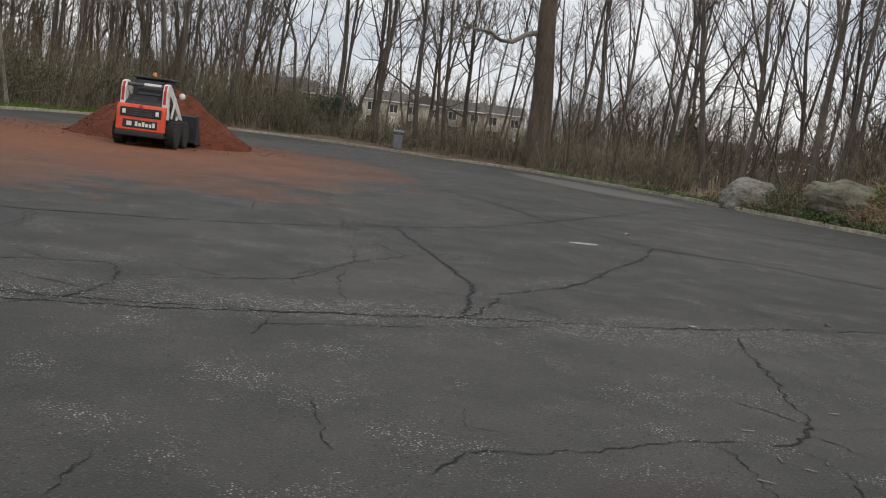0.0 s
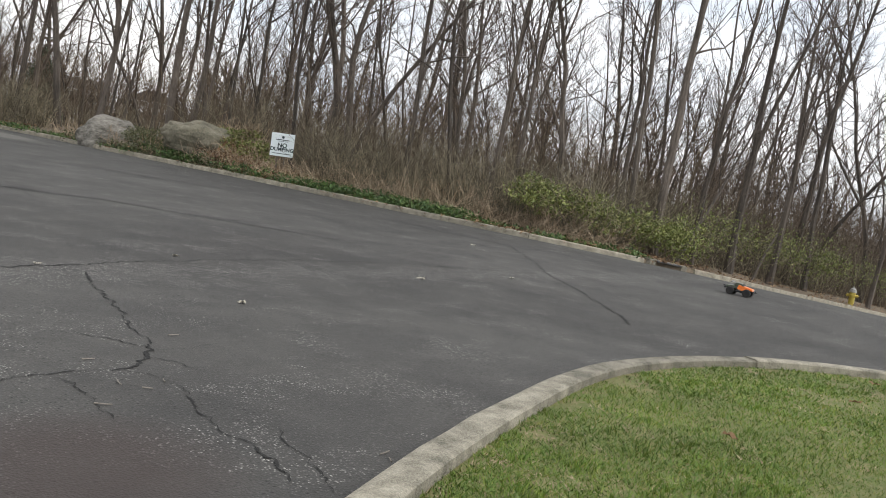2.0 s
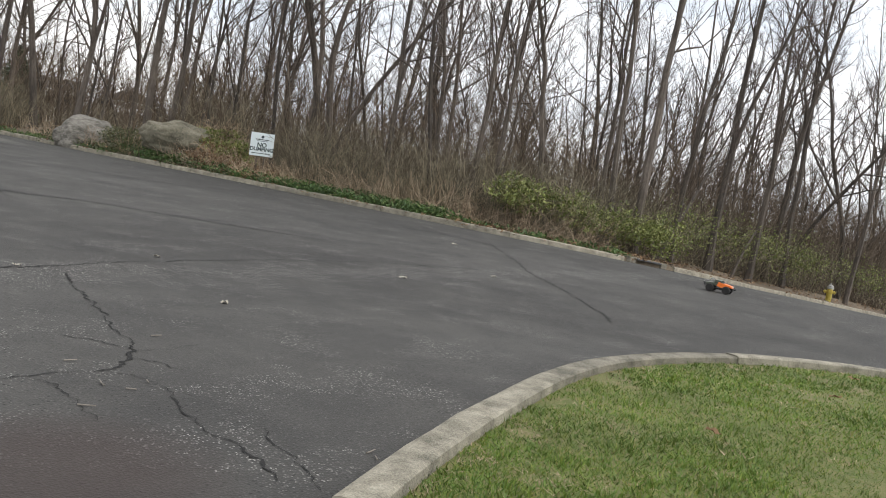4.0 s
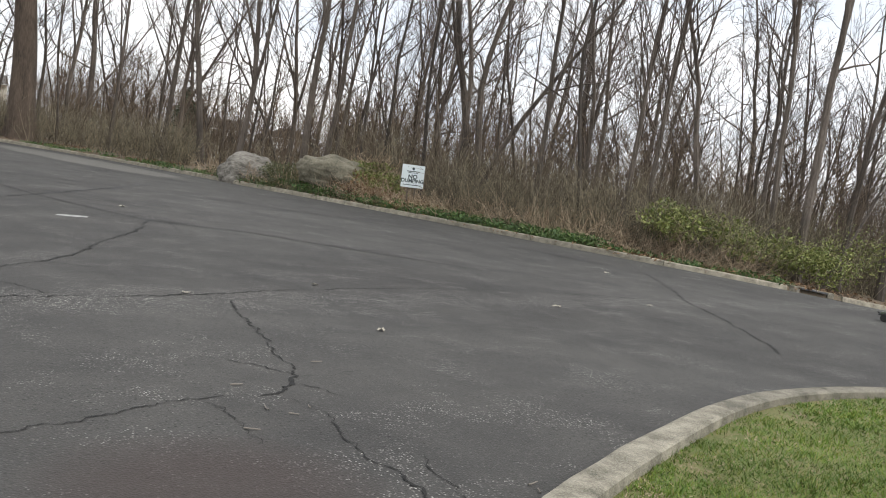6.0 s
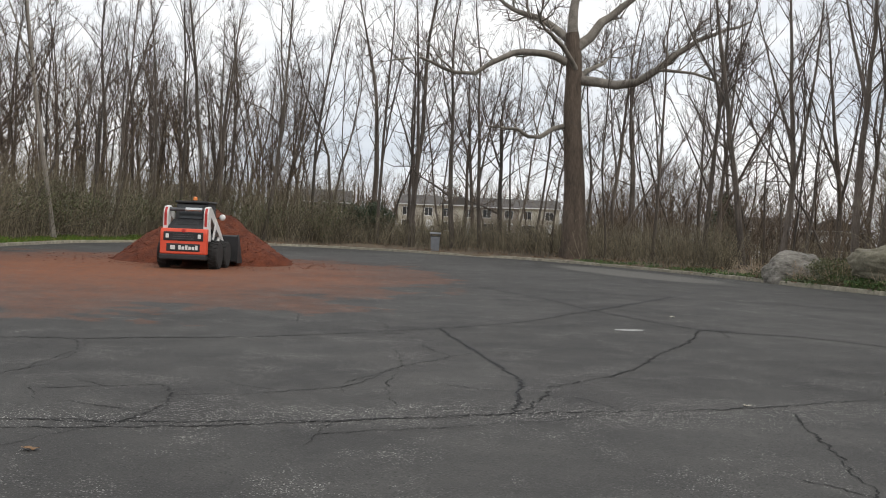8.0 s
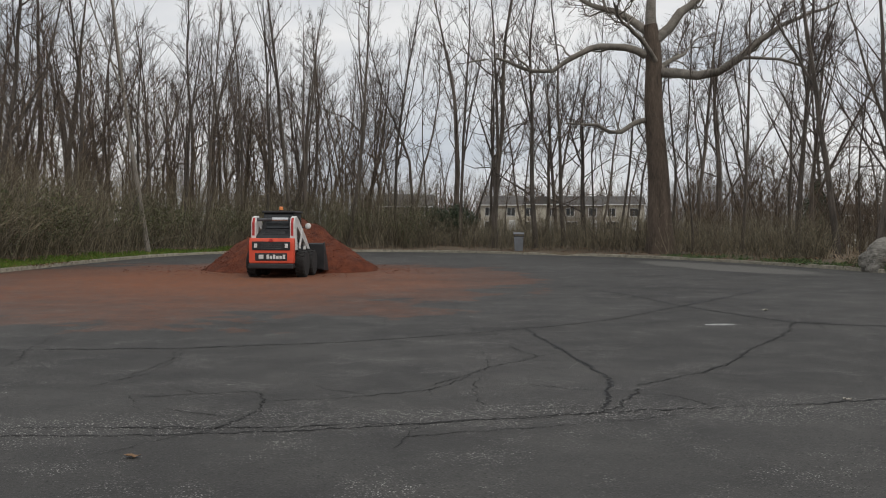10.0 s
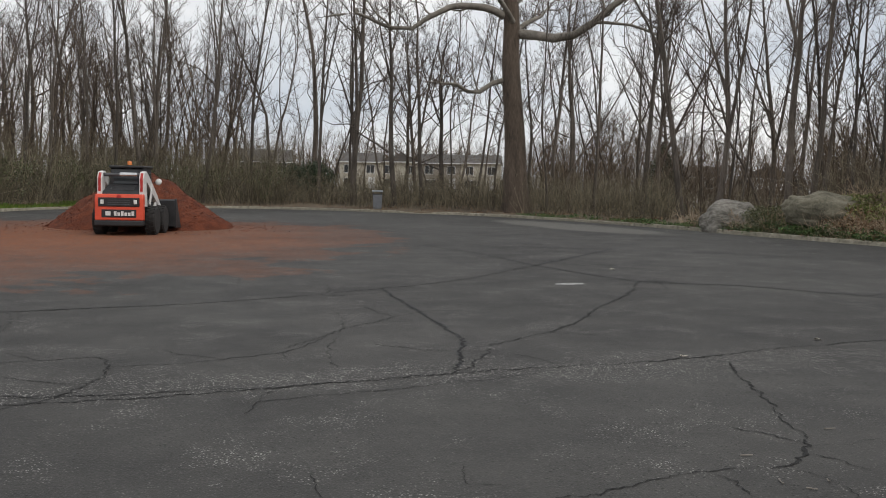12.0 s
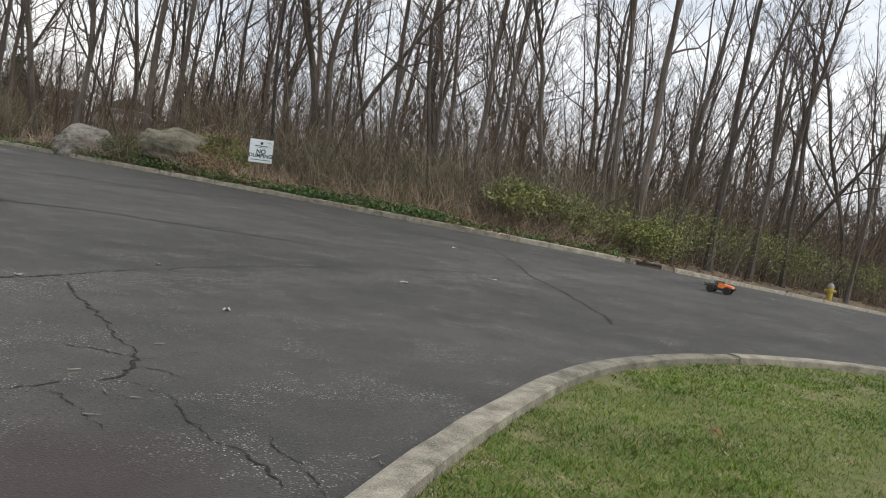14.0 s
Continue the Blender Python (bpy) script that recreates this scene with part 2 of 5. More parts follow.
LAMP_LENS = worn("lamp_lens", (0.6, 0.6, 0.58), (0.8, 0.8, 0.78), 5, 40, 0.25, bump=0.0)
BEACON = worn("amber_lens", (0.75, 0.2, 0.05), (0.85, 0.28, 0.07), 5, 40, 0.3, bump=0.0)
CHROME = worn("bright_metal", (0.5, 0.5, 0.5), (0.7, 0.7, 0.7), 8, 60, 0.25, 0.9, bump=0.05)
TOY_ORANGE = worn("toy_orange_shell", (0.80, 0.17, 0.02), (0.9, 0.22, 0.03), 20, 120, 0.35, bump=0.05)
TOY_CAMO = worn("toy_camouflage_print", (0.015, 0.02, 0.013), (0.12, 0.14, 0.10), 22, 60, 0.4, bump=0.0)
SIGN_WHITE = worn("sign_face", (0.74, 0.82, 0.83), (0.80, 0.87, 0.88), 3, 40, 0.4, bump=0.0)
SIGN_INK = worn("sign_ink", (0.012, 0.03, 0.035), (0.025, 0.05, 0.055), 6, 40, 0.5, bump=0.0)
POST_WOOD = worn("weathered_post", (0.10, 0.08, 0.06), (0.22, 0.18, 0.14), 3, 30, 0.9)
BIN_GREY = worn("grey_bin_plastic", (0.19, 0.20, 0.22), (0.27, 0.28, 0.30), 4, 40, 0.6)
BIN_LID = worn("dark_bin_lid", (0.045, 0.045, 0.048), (0.08, 0.08, 0.085), 4, 40, 0.6)
YELLOW = worn("hydrant_yellow", (0.42, 0.33, 0.05), (0.60, 0.47, 0.09), 6, 40, 0.55)
SILVER = worn("hydrant_silver", (0.25, 0.25, 0.235), (0.38, 0.38, 0.36), 6, 40, 0.5)
SIDING = worn("cream_siding", (0.48, 0.44, 0.355), (0.60, 0.56, 0.47), 0.4, 6, 0.8, vary=0.12, bump=0.1)
SIDING_GREY = worn("taupe_siding", (0.26, 0.23, 0.19), (0.36, 0.32, 0.27), 0.4, 6, 0.8, bump=0.1)
ROOF = worn("roof_shingles", (0.065, 0.060, 0.056), (0.12, 0.11, 0.10), 0.8, 12, 0.9)
TRIM = worn("white_trim", (0.68, 0.68, 0.66), (0.8, 0.8, 0.78), 1, 10, 0.6, bump=0.0)
PANE = worn("window_pane", (0.03, 0.035, 0.04), (0.06, 0.065, 0.07), 1, 5, 0.08, bump=0.0)


# ---------------------------------------------------------------- mesh helpers
def mesh(name, verts, faces, mat, parent=None, label="", smooth=False):
    data = bpy.data.meshes.new(name)
    data.from_pydata([tuple(v) for v in verts], [], faces)
    data.materials.append(mat)
    if smooth:
        data.polygons.foreach_set("use_smooth", [True] * len(data.polygons))
    ob = new(name, data)
    ob.parent = parent
    if label:
        ob["label"] = label
    return ob


def part(name, bm, mat, parent=None, label="", smooth=False):
    bmesh.ops.recalc_face_normals(bm, faces=bm.faces)
    data = bpy.data.meshes.new(name)
    bm.to_mesh(data)
    bm.free()
    data.materials.append(mat)
    if smooth:
        data.polygons.foreach_set("use_smooth", [True] * len(data.polygons))
    ob = new(name, data)
    ob.parent = parent
    if label:
        ob["label"] = label
    return ob


def thing(name, m, label, category, group="", kind=""):
    ob = new(name)
    ob.empty_display_size = 0.2
    ob.matrix_world = m
    return tagged(ob, label, category, group, kind)


def box(x0, x1, y0, y1, z0, z1, bevel=0.0, bm=None, m=None):
    bm = bm or bmesh.new()
    had = set(bm.verts)
    place = pose((x0 + x1) / 2, (y0 + y1) / 2, (z0 + z1) / 2) @ Matrix.Diagonal((x1 - x0, y1 - y0, z1 - z0, 1))
    bmesh.ops.create_cube(bm, size=1, matrix=(m or Matrix()) @ place)
    if bevel:
        made = [v for v in bm.verts if v not in had]
        edges = list({e for v in made for e in v.link_edges})
        bmesh.ops.bevel(bm, geom=edges, offset=bevel, segments=2, affect="EDGES", profile=0.5)
    return bm


def prism(profile, x0, x1, bevel=0.0, bm=None):
    """A profile of (y, z) points drawn out along x."""
    bm = bm or bmesh.new()
    a = [bm.verts.new((x0, y, z)) for y, z in profile]
    b = [bm.verts.new((x1, y, z)) for y, z in profile]
    bm.faces.new(a)
    bm.faces.new(b[::-1])
    for i in range(len(a)):
        j = (i + 1) % len(a)
        bm.faces.new((a[i], b[i], b[j], a[j]))
    if bevel:
        edges = list({e for v in a + b for e in v.link_edges})
        bmesh.ops.bevel(bm, geom=edges, offset=bevel, segments=2, affect="EDGES", profile=0.5)
    return bm


def lathe(profile, sides=20, m=None, bm=None):
    """A profile of (radius, z) points turned about z."""
    bm = bm or bmesh.new()
    m = m or Matrix()
    rings = []
    for r, z in profile:
        rings.append([bm.verts.new(m @ Vector((r * math.cos(6.28318 * k / sides), r * math.sin(6.28318 * k / sides), z))) for k in range(sides)])
    for a, b in zip(rings, rings[1:]):
        for k in range(sides):
            bm.faces.new((a[k], a[(k + 1) % sides], b[(k + 1) % sides], b[k]))
    bm.faces.new(rings[0][::-1])
    bm.faces.new(rings[-1])
    return bm


def tube(V, F, pts, radii, sides):
    """Adds a tapered round stem along pts to lists of vertices and faces."""
    base, n = len(V), len(pts)
    side = Vector((1, 0, 0))
    for i, (p, r) in enumerate(zip(pts, radii)):
        d = (pts[min(i + 1, n - 1)] - pts[max(i - 1, 0)])
        u = d.cross(side)
        if u.length < 1e-4:
            u = d.cross(Vector((0, 1, 0)))
        u.normalize()
        w = d.cross(u).normalized()
        for k in range(sides):
            a = 6.28318 * k / sides
            V.append(p + r * (math.cos(a) * u + math.sin(a) * w))
    for i in range(n - 1):
        for k in range(sides):
            a, b = base + i * sides + k, base + i * sides + (k + 1) % sides
            F.append((a, b, b + sides, a + sides))


def tube_bm(pts, r, sides=8, bm=None):
    V, F = [], []
    pts = [Vector(p) for p in pts]
    tube(V, F, pts, [r] * len(pts), sides)
    bm = bm or bmesh.new()
    made = [bm.verts.new(v) for v in V]
    for f in F:
        bm.faces.new([made[i] for i in f])
    bm.faces.new(made[:sides])
    bm.faces.new(made[-sides:])
    return bm


def spline(points, step):
    """A smooth line through the points, in steps of about that length."""
    pts = [Vector((*p, 0)) if len(p) == 2 else Vector(p) for p in points]
    out = []
    for i in range(len(pts) - 1):
        a, b = pts[i], pts[i + 1]
        ta = (b - pts[i - 1]) / 2 if i else b - a
        tb = (pts[i + 2] - a) / 2 if i + 2 < len(pts) else b - a
        most = (b - a).length
        ta, tb = ta.normalized() * min(ta.length, most), tb.normalized() * min(tb.length, most)
        n = max(2, int(most / step) + 1)
        out += interpolate_bezier(a, a + ta / 3, b - tb / 3, b, n)[:-1]
    return out + [pts[-1]]


# ---------------------------------------------------------------- ground
def road_z(x):
    """The road falls away gently towards the east."""
    k = min(x, 75.0) - 19
    return -0.077 * (math.sqrt(k * k + 4) + k) / 2


KERB_LINE = [(-14.2, -13), (-14.0, 8), (-14.0, 29), (-14.2, 40), (-13.4, 48), (-10.5, 54), (-4, 57), (1, 55.6), (5, 52.2), (8.2, 49.6),
             (11.2, 45), (13.2, 40), (14.4, 35.5), (15.2, 31), (16.6, 26), (17.7, 21), (18.6, 17.4), (19.9, 15.2), (21.6, 14.2), (24, 14), (34, 14), (60, 14), (96, 14)]
LAWN_LINE = [(60, -7), (30, -4.2), (16, -0.9), (12.5, 1.15), (10.9, 2.42), (10.02, 3.24), (9.07, 3.76), (8.05, 4.06), (7.07, 4.13), (6.23, 4.05), (5.31, 3.80),
             (4.15, 3.35), (3.13, 2.90), (2.36, 2.51), (1.2, 1.9), (0, 1.25), (-3, -0.35), (-9, -3.6), (-13.6, -6)]
kerb_path = spline(KERB_LINE, 0.7)
lawn_path = spline(LAWN_LINE, 0.3)
lot_edge = kerb_path + [Vector((96, -13, 0))]


def mound(x, y):
    """Low banks of soil behind the kerb, beside the boulders."""
    return 1.15 * math.exp(-((x - 18.7) ** 2 + (y - 28.6) ** 2) / 2.2) + 0.5 * math.exp(-((x - 17.6) ** 2 + (y - 30.6) ** 2) / 3)


def bank_z(x, y, d):
    """The soil outside the kerb, d metres behind its front."""
    s = min(max((d - 0.3) / 5, 0), 1)
    s = s * s * (3 - 2 * s)
    rough = noise.noise(Vector((x * 0.35, y * 0.35, 3))) * 0.16 * min(1, max(0, d - 0.6) / 2)
    return road_z(x) + 0.11 + 0.26 * s + rough + mound(x, y) * min(1, max(0, d - 0.25) / 1.2)


def build_ground():
    edge = []
    for a, b in zip(lot_edge, lot_edge[1:] + lot_edge[:1]):
        n = max(1, int((b - a).length / 1.2))
        edge += [a.lerp(b, k / n) for k in range(n)]
    n = len(edge)
    # asphalt, fanned out from the standing place
    V, F = [(0, 0, road_z(0))], []
    steps = [0.1, 0.2, 0.3, 0.4, 0.5, 0.6, 0.7, 0.8, 0.9, 0.97, 1.003]
    for s in steps:
        V += [(p.x * s, p.y * s, road_z(p.x * s)) for p in edge]
    for k in range(n):
        F.append((0, 1 + (k + 1) % n, 1 + k))
    for i in range(len(steps) - 1):
        for k in range(n):
            a, b = 1 + i * n + k, 1 + i * n + (k + 1) % n
            F.append((a, b, b + n, a + n))
    ob = mesh("parking_lot", V, [f[::-1] for f in F], ASPHALT)
    tagged(ob, "dark grey cracked asphalt car park with red mulch dust", "asphalt", kind="structure")
    # soil from the kerb's back out to the horizon
    V, F = [], []
    rings = [0.10, 0.13, 0.5, 1.0, 1.7, 2.6, 4, 6, 9, 13, 20, 32, 55, 100, 220, 600, 2500]
    for d in rings:
        for p in edge:
            r = p.length
            q = p * ((r + d) / r)
            V.append((q.x, q.y, bank_z(q.x, q.y, d) - (0.25 if d < 0.12 else 0)))
    for i in range(len(rings) - 1):
        for k in range(n):
            a, b = i * n + k, i * n + (k + 1) % n
            F.append((a, b, b + n, a + n))
    ob = mesh("ground", V, [f[::-1] for f in F], LITTER, smooth=True)
    tagged(ob, "brown woodland soil covered with leaf litter", "ground", kind="structure")


def back_of_kerb(i, path, d):
    a, b = path[max(i - 1, 0)], path[min(i + 1, len(path) - 1)]
    t = (b - a).normalized()
    return path[i] + Vector((-t.y, t.x, 0)) * d


def build_kerb(name, path, length, label, skip=None, dips=(), wide=0.17, mat=CONCRETE):
    """Concrete blocks along a path; the soil lies to its left."""
    root = thing(name, Matrix(), label, "kerb", kind="structure")
    rng = random.Random(len(path))
    run, lines = 0.0, [[path[0]]]
    for a, b in zip(path, path[1:]):
        if skip and skip(b):
            lines.append([])
            run = 0.0
            continue
        run += (b - a).length
        if run >= length and lines[-1]:
            end = a.lerp(b, 0.97)
            lines[-1].append(end)
            lines.append([a.lerp(b, 0.995)])
            run = 0.0
        lines[-1].append(b)
    for line in lines:
        if len(line) < 2:
            continue
        V, F = [], []
        lift, out = rng.uniform(-0.012, 0.012), rng.uniform(-0.012, 0.012)
        for i, p in enumerate(line):
            a, b = line[max(i - 1, 0)], line[min(i + 1, len(line) - 1)]
            t = (b - a).normalized()
            s = Vector((-t.y, t.x, 0))
            h = 0.135 + lift
            for x, y, w in dips:
                h *= 1 - 0.85 * math.exp(-((p.x - x) ** 2 + (p.y - y) ** 2) / w)
            z = road_z(p.x)
            chip = 0.010 * noise.noise(Vector((p.x * 3, p.y * 3, 1)))
            for d, k in ((0, -0.05), (0.012, h * 0.75), (0.022 + chip, h * 0.93), (0.05 + chip, h), (wide - 0.03, h + 0.002), (wide - 0.008, h * 0.93), (wide, -0.05)):
                V.append(p + s * (d + out) + Vector((0, 0, z + k)))
        m = 7
        for i in range(len(line) - 1):
            for k in range(m - 1):
                a = i * m + k
                F.append((a, a + m, a + m + 1, a + 1))
        F.append(tuple(range(m)))
        F.append(tuple(range(len(V) - 1, len(V) - m - 1, -1)))
        mesh("kerb_block", V, F, mat, root)
    return root


build_ground()
build_kerb("kerb", kerb_path, 3.9, "weathered grey concrete kerb with moss and joints", lambda p: 22.6 < p.x < 24.5 and p.y < 15, [(6.2, 51.3, 0.8)], mat=KERB_BRIGHT)
build_kerb("lawn_kerb", lawn_path, 3.0, "rounded pale concrete kerb round the lawn", wide=0.21)


def lawn_z(x, y, d):
    return road_z(x) + 0.072 + 0.05 * min(1, d / 3) + 0.025 * noise.noise(Vector((x, y, 0))) * min(1, d)


def build_lawn():
    core = Vector((6, -7, 0))
    edge = [back_of_kerb(i, lawn_path, 0.19) for i in range(len(lawn_path))] + [Vector((-13.6, -12.5, 0)), Vector((60, -12.5, 0))]
    V, F = [], []
    cuts = [1.0, 0.985, 0.96, 0.92, 0.85, 0.75, 0.6, 0.4, 0.2, 0.02]
    n = len(edge)
    for s in cuts:
        for p in edge:
            q = core.lerp(p, s)
            V.append((q.x, q.y, lawn_z(q.x, q.y, (q - p).length)))
    for i in range(len(cuts) - 1):
        for k in range(n):
            a, b = i * n + k, i * n + (k + 1) % n
            F.append((a, b, b + n, a + n))
    F.append(tuple(range((len(cuts) - 1) * n, len(cuts) * n)))
    ob = mesh("lawn", V, F, TURF, smooth=True)
    tagged(ob, "green lawn with thin dry patches behind the kerb", "lawn", kind="structure")
    # blades of grass, thin in dry spots and tufted elsewhere
    rng = random.Random(5)
    V, F, W, G = [], [], [], []
    top = sorted((q.x, q.y) for q in lawn_path if -2 < q.x < 20)
    xs, ys = [q[0] for q in top], [q[1] for q in top]
    while len(F) + len(G) < 250000:
        x, y = rng.uniform(0.6, 14), rng.uniform(-2.0, 4.1)
        d = float(np.interp(x, xs, ys)) - y
        p = Vector((x, y, 0))
        if d < 0.22 or rng.random() > (4.0 / max(p.length, 4.0)) ** 1.5:
            continue
        dry = 0.8 * noise.noise(Vector((x * 1.9, y * 1.9, 7))) + 0.6 * noise.noise(Vector((x * 5.3, y * 5.3, 2))) + 0.5 * math.exp(-(d - 0.2) / 0.16)
        tuft = noise.noise(Vector((x * 5, y * 5, 11)))
        if rng.random() < min(0.86, max(0.0, (dry - 0.36) * 2.4)):
            continue
        straw = rng.random() < 0.02 + max(0.0, dry - 0.2) * 1.1
        near = 1.0 if p.length < 7 else 1.6
        h = rng.uniform(0.014, 0.036) * (1 + 0.8 * max(0, tuft)) * (0.7 if straw else 1)
        w, a = 0.0032 * near * rng.uniform(0.8, 1.6), rng.uniform(0, 6.28)
        z = lawn_z(x, y, d - 0.19) - 0.005
        flop = 0.05 if straw else 0.026
        lean = Vector((rng.gauss(0, flop), rng.gauss(0, flop), h))
        c, q = Vector((math.cos(a) * w, math.sin(a) * w, 0)), Vector((x, y, z))
        A, B = (W, G) if straw else (V, F)
        k = len(A)
        A += [q - c, q + c, q + lean]
        B.append((k, k + 1, k + 2))
    tagged(mesh("dry_grass", W, G, STRAW), "straw-coloured dry grass in worn patches", "grass", kind="stuff")
    tagged(mesh("grass", V, F, GRASS), "short green tufted grass blades", "grass", kind="stuff")


build_lawn()


# ---------------------------------------------------------------- asphalt cracks
def crack(points, width, seed, mat=None, step=0.05, wander=0.06, name="asphalt_crack"):
    """An irregular crack through the given places, a flat dark ribbon with worn edges."""
    rng = random.Random(seed)
    line = spline(points, step)
    V, F = [], []
    for i, p in enumerate(line):
        a, b = line[max(i - 1, 0)], line[min(i + 1, len(line) - 1)]
        t = (b - a).normalized()
        s = Vector((-t.y, t.x, 0))
        end = min(1, (i + 0.3) / 4, (len(line) - 1 - i + 0.3) / 4)
        off = wander * (noise.noise(Vector((p.x * 1.7, p.y * 1.7, seed))) + 0.7 * noise.noise(Vector((p.x * 6, p.y * 6, seed))) + 0.35 * noise.noise(Vector((p.x * 19, p.y * 19, seed))))
        off += 0.0 if mat else rng.uniform(-1, 1) * min(0.02, 1.3 * width)
        w = 0.8 * width * end * rng.uniform(0.15, 1.25) * (0.75 + 0.9 * noise.noise(Vector((p.x * 2.3, p.y * 2.3, seed + 40))))
        w = max(w, 0.22 * width * end)
        for k in (-1, 1):
            q = p + s * (off + k * w)
            V.append((q.x, q.y, road_z(q.x) + (0.0045 if mat is None else 0.003)))
    for i in range(len(line) - 1):
        F.append((2 * i, 2 * i + 2, 2 * i + 3, 2 * i + 1))
    ob = mesh(name, V, F, mat or CRACK)
    return tagged(ob, "jagged dark crack in worn asphalt", "crack", "asphalt cracks", "structure")


CRACKS = [
    ([(-3.9, 6.5), (-2.3, 6.5), (-0.8, 6.8), (0.75, 7.3), (1.46, 7.5), (3.38, 7.97), (4.6, 8.47), (7.05, 9.15), (9, 9.37), (11.9, 9.2)], 0.016),
    ([(1.09, 13.67), (1.36, 11.06), (1.5, 9.07), (1.24, 7.5)], 0.020),
    ([(-8, 10.8), (-5.3, 11), (-3.2, 11.3), (-1.1, 12.1), (1.09, 13.67), (2.48, 15), (4.46, 17.9), (7.7, 22.9)], 0.030),
    ([(2.9, 24), (3.97, 20.9), (4.46, 17.9), (5.49, 14.87), (6.9, 14.2), (7.8, 13.2), (9.5, 11.5)], 0.030),
    ([(5.49, 14.87), (4.52, 12.79), (3.8, 11.66), (2.85, 9.95), (2.18, 9.18), (1.69, 8.68)], 0.018),
    ([(-1.71, 6.62), (-1.58, 7.57), (-1.77, 8.25), (-2.7, 7.98)], 0.012),
] + [
    ([(-1.6, 7.82), (-0.92, 8.03), (-0.15, 8.55), (0.43, 9.83), (1.36, 11.1), (2.13, 11.27)], 0.010),
    ([(3.72, 7.85), (3.38, 6.64), (3.17, 5.81), (3.01, 5.23), (2.69, 4.85), (2.43, 4.75)], 0.012),
    ([(2.78, 4.49), (2.63, 3.96), (2.55, 3.48), (2.56, 3.2), (2.5, 2.95)], 0.009),
    ([(2.88, 3.62), (2.71, 3.18), (2.6, 2.82)], 0.006),
    ([(2.14, 4.67), (2.23, 4.53), (2.19, 4.23), (2.19, 3.88)], 0.006),
    ([(0.5, 3.9), (0.8, 4.23), (1.19, 4.31), (1.6, 4.49), (2.04, 4.7), (2.43, 4.75)], 0.008),
] + [
    ([(5.5, 23.6), (8.6, 22.3), (9.78, 21.9), (11.87, 20.3), (13.8, 18.3), (15, 15.5), (15.3, 12.9)], 0.012),
    ([(15.3, 12.9), (13.2, 10.46), (12.07, 9.3), (10.8, 7.55), (9.2, 5.7)], 0.020),
    ([(0.02, 4.9), (0.1, 4.1)], 0.006),
    ([(-0.9, 3.4), (-0.88, 3.9)], 0.007),
    ([(-4.6, 9.6), (-5.2, 12.2), (-5, 14.1), (-4.4, 15.4)], 0.010),
    ([(2.97, 5.15), (3.22, 5.17), (3.57, 5.25)], 0.005),
] + [
    ([(19.3, 10.8), (23, 9.6), (30, 9.2)], 0.02),
    ([(-3.2, 11.3), (-3.0, 9.6), (-3.4, 8.2)], 0.006),
    ([(-3.9, 6.75), (-2.0, 6.75), (-0.5, 6.95), (0.6, 7.2), (1.3, 7.6), (1.75, 8.6)], 0.014),
    ([(-0.5, 6.5), (0.3, 6.75), (1.2, 7.1), (2.2, 7.5)], 0.008),
    ([(1.36, 11.06), (1.9, 11.2), (2.5, 11.4)], 0.007),
    ([(0.3, 9.3), (0.2, 8.4), (0.25, 7.6)], 0.006),
] + [
    ([(-0.2, 8.5), (-0.15, 8.1)], 0.006),
    ([(0.3, 12.9), (0.25, 14.3), (-0.4, 15.6)], 0.008),
    ([(-1.0, 13.9), (-1.2, 15.8), (-2.4, 17.4)], 0.010),
    ([(5.49, 14.87), (8.4, 13.6)], 0.010),
    ([(0.8, 5.0), (0.8, 4.6), (1.05, 4.5)], 0.006),
    ([(-0.2, 8.6), (0.3, 9.6), (0.4, 10.2), (0.3, 11.5)], 0.007),
] + [
    ([(-3.3, 11.2), (-3.1, 10.2), (-3.15, 9.0)], 0.007),
    ([(-2.8, 8.1), (-2.5, 7.4)], 0.005),
    ([(-1.6, 7.0), (-1.8, 6.7), (-2.3, 5.9)], 0.008),
    ([(10.7, 11.3), (10.0, 9.6)], 0.008),
    ([(15.7, 7.2), (15.0, 6.1), (14.7, 5.5)], 0.012),
    ([(11.6, 4.0), (11.0, 3.3)], 0.009),
]
for k, (points, width) in enumerate(CRACKS):
    crack(points, width * 1.2, k + 1, step=0.035)
side_rng = random.Random(31)
for k in range(26):
    line = side_rng.choice(CRACKS[:8])[0]
    i = side_rng.randrange(len(line) - 1)
    a, b = Vector(line[i]), Vector(line[i + 1])
    p, t = a.lerp(b, side_rng.random()), (b - a).normalized()
    out = Vector((-t.y, t.x)) * side_rng.choice((-1, 1)) + t * side_rng.uniform(-0.7, 0.7)
    far = side_rng.uniform(0.15, 0.5) * (1 + p.length / 12)
    q = p + out * far + Vector((side_rng.uniform(-0.1, 0.1), side_rng.uniform(-0.1, 0.1)))
    crack([tuple(p), tuple(p.lerp(q, 0.5) + Vector((side_rng.uniform(-0.06, 0.06), side_rng.uniform(-0.06, 0.06)))), tuple(q)], 0.004 + 0.0008 * p.length, 100 + k, step=0.04)
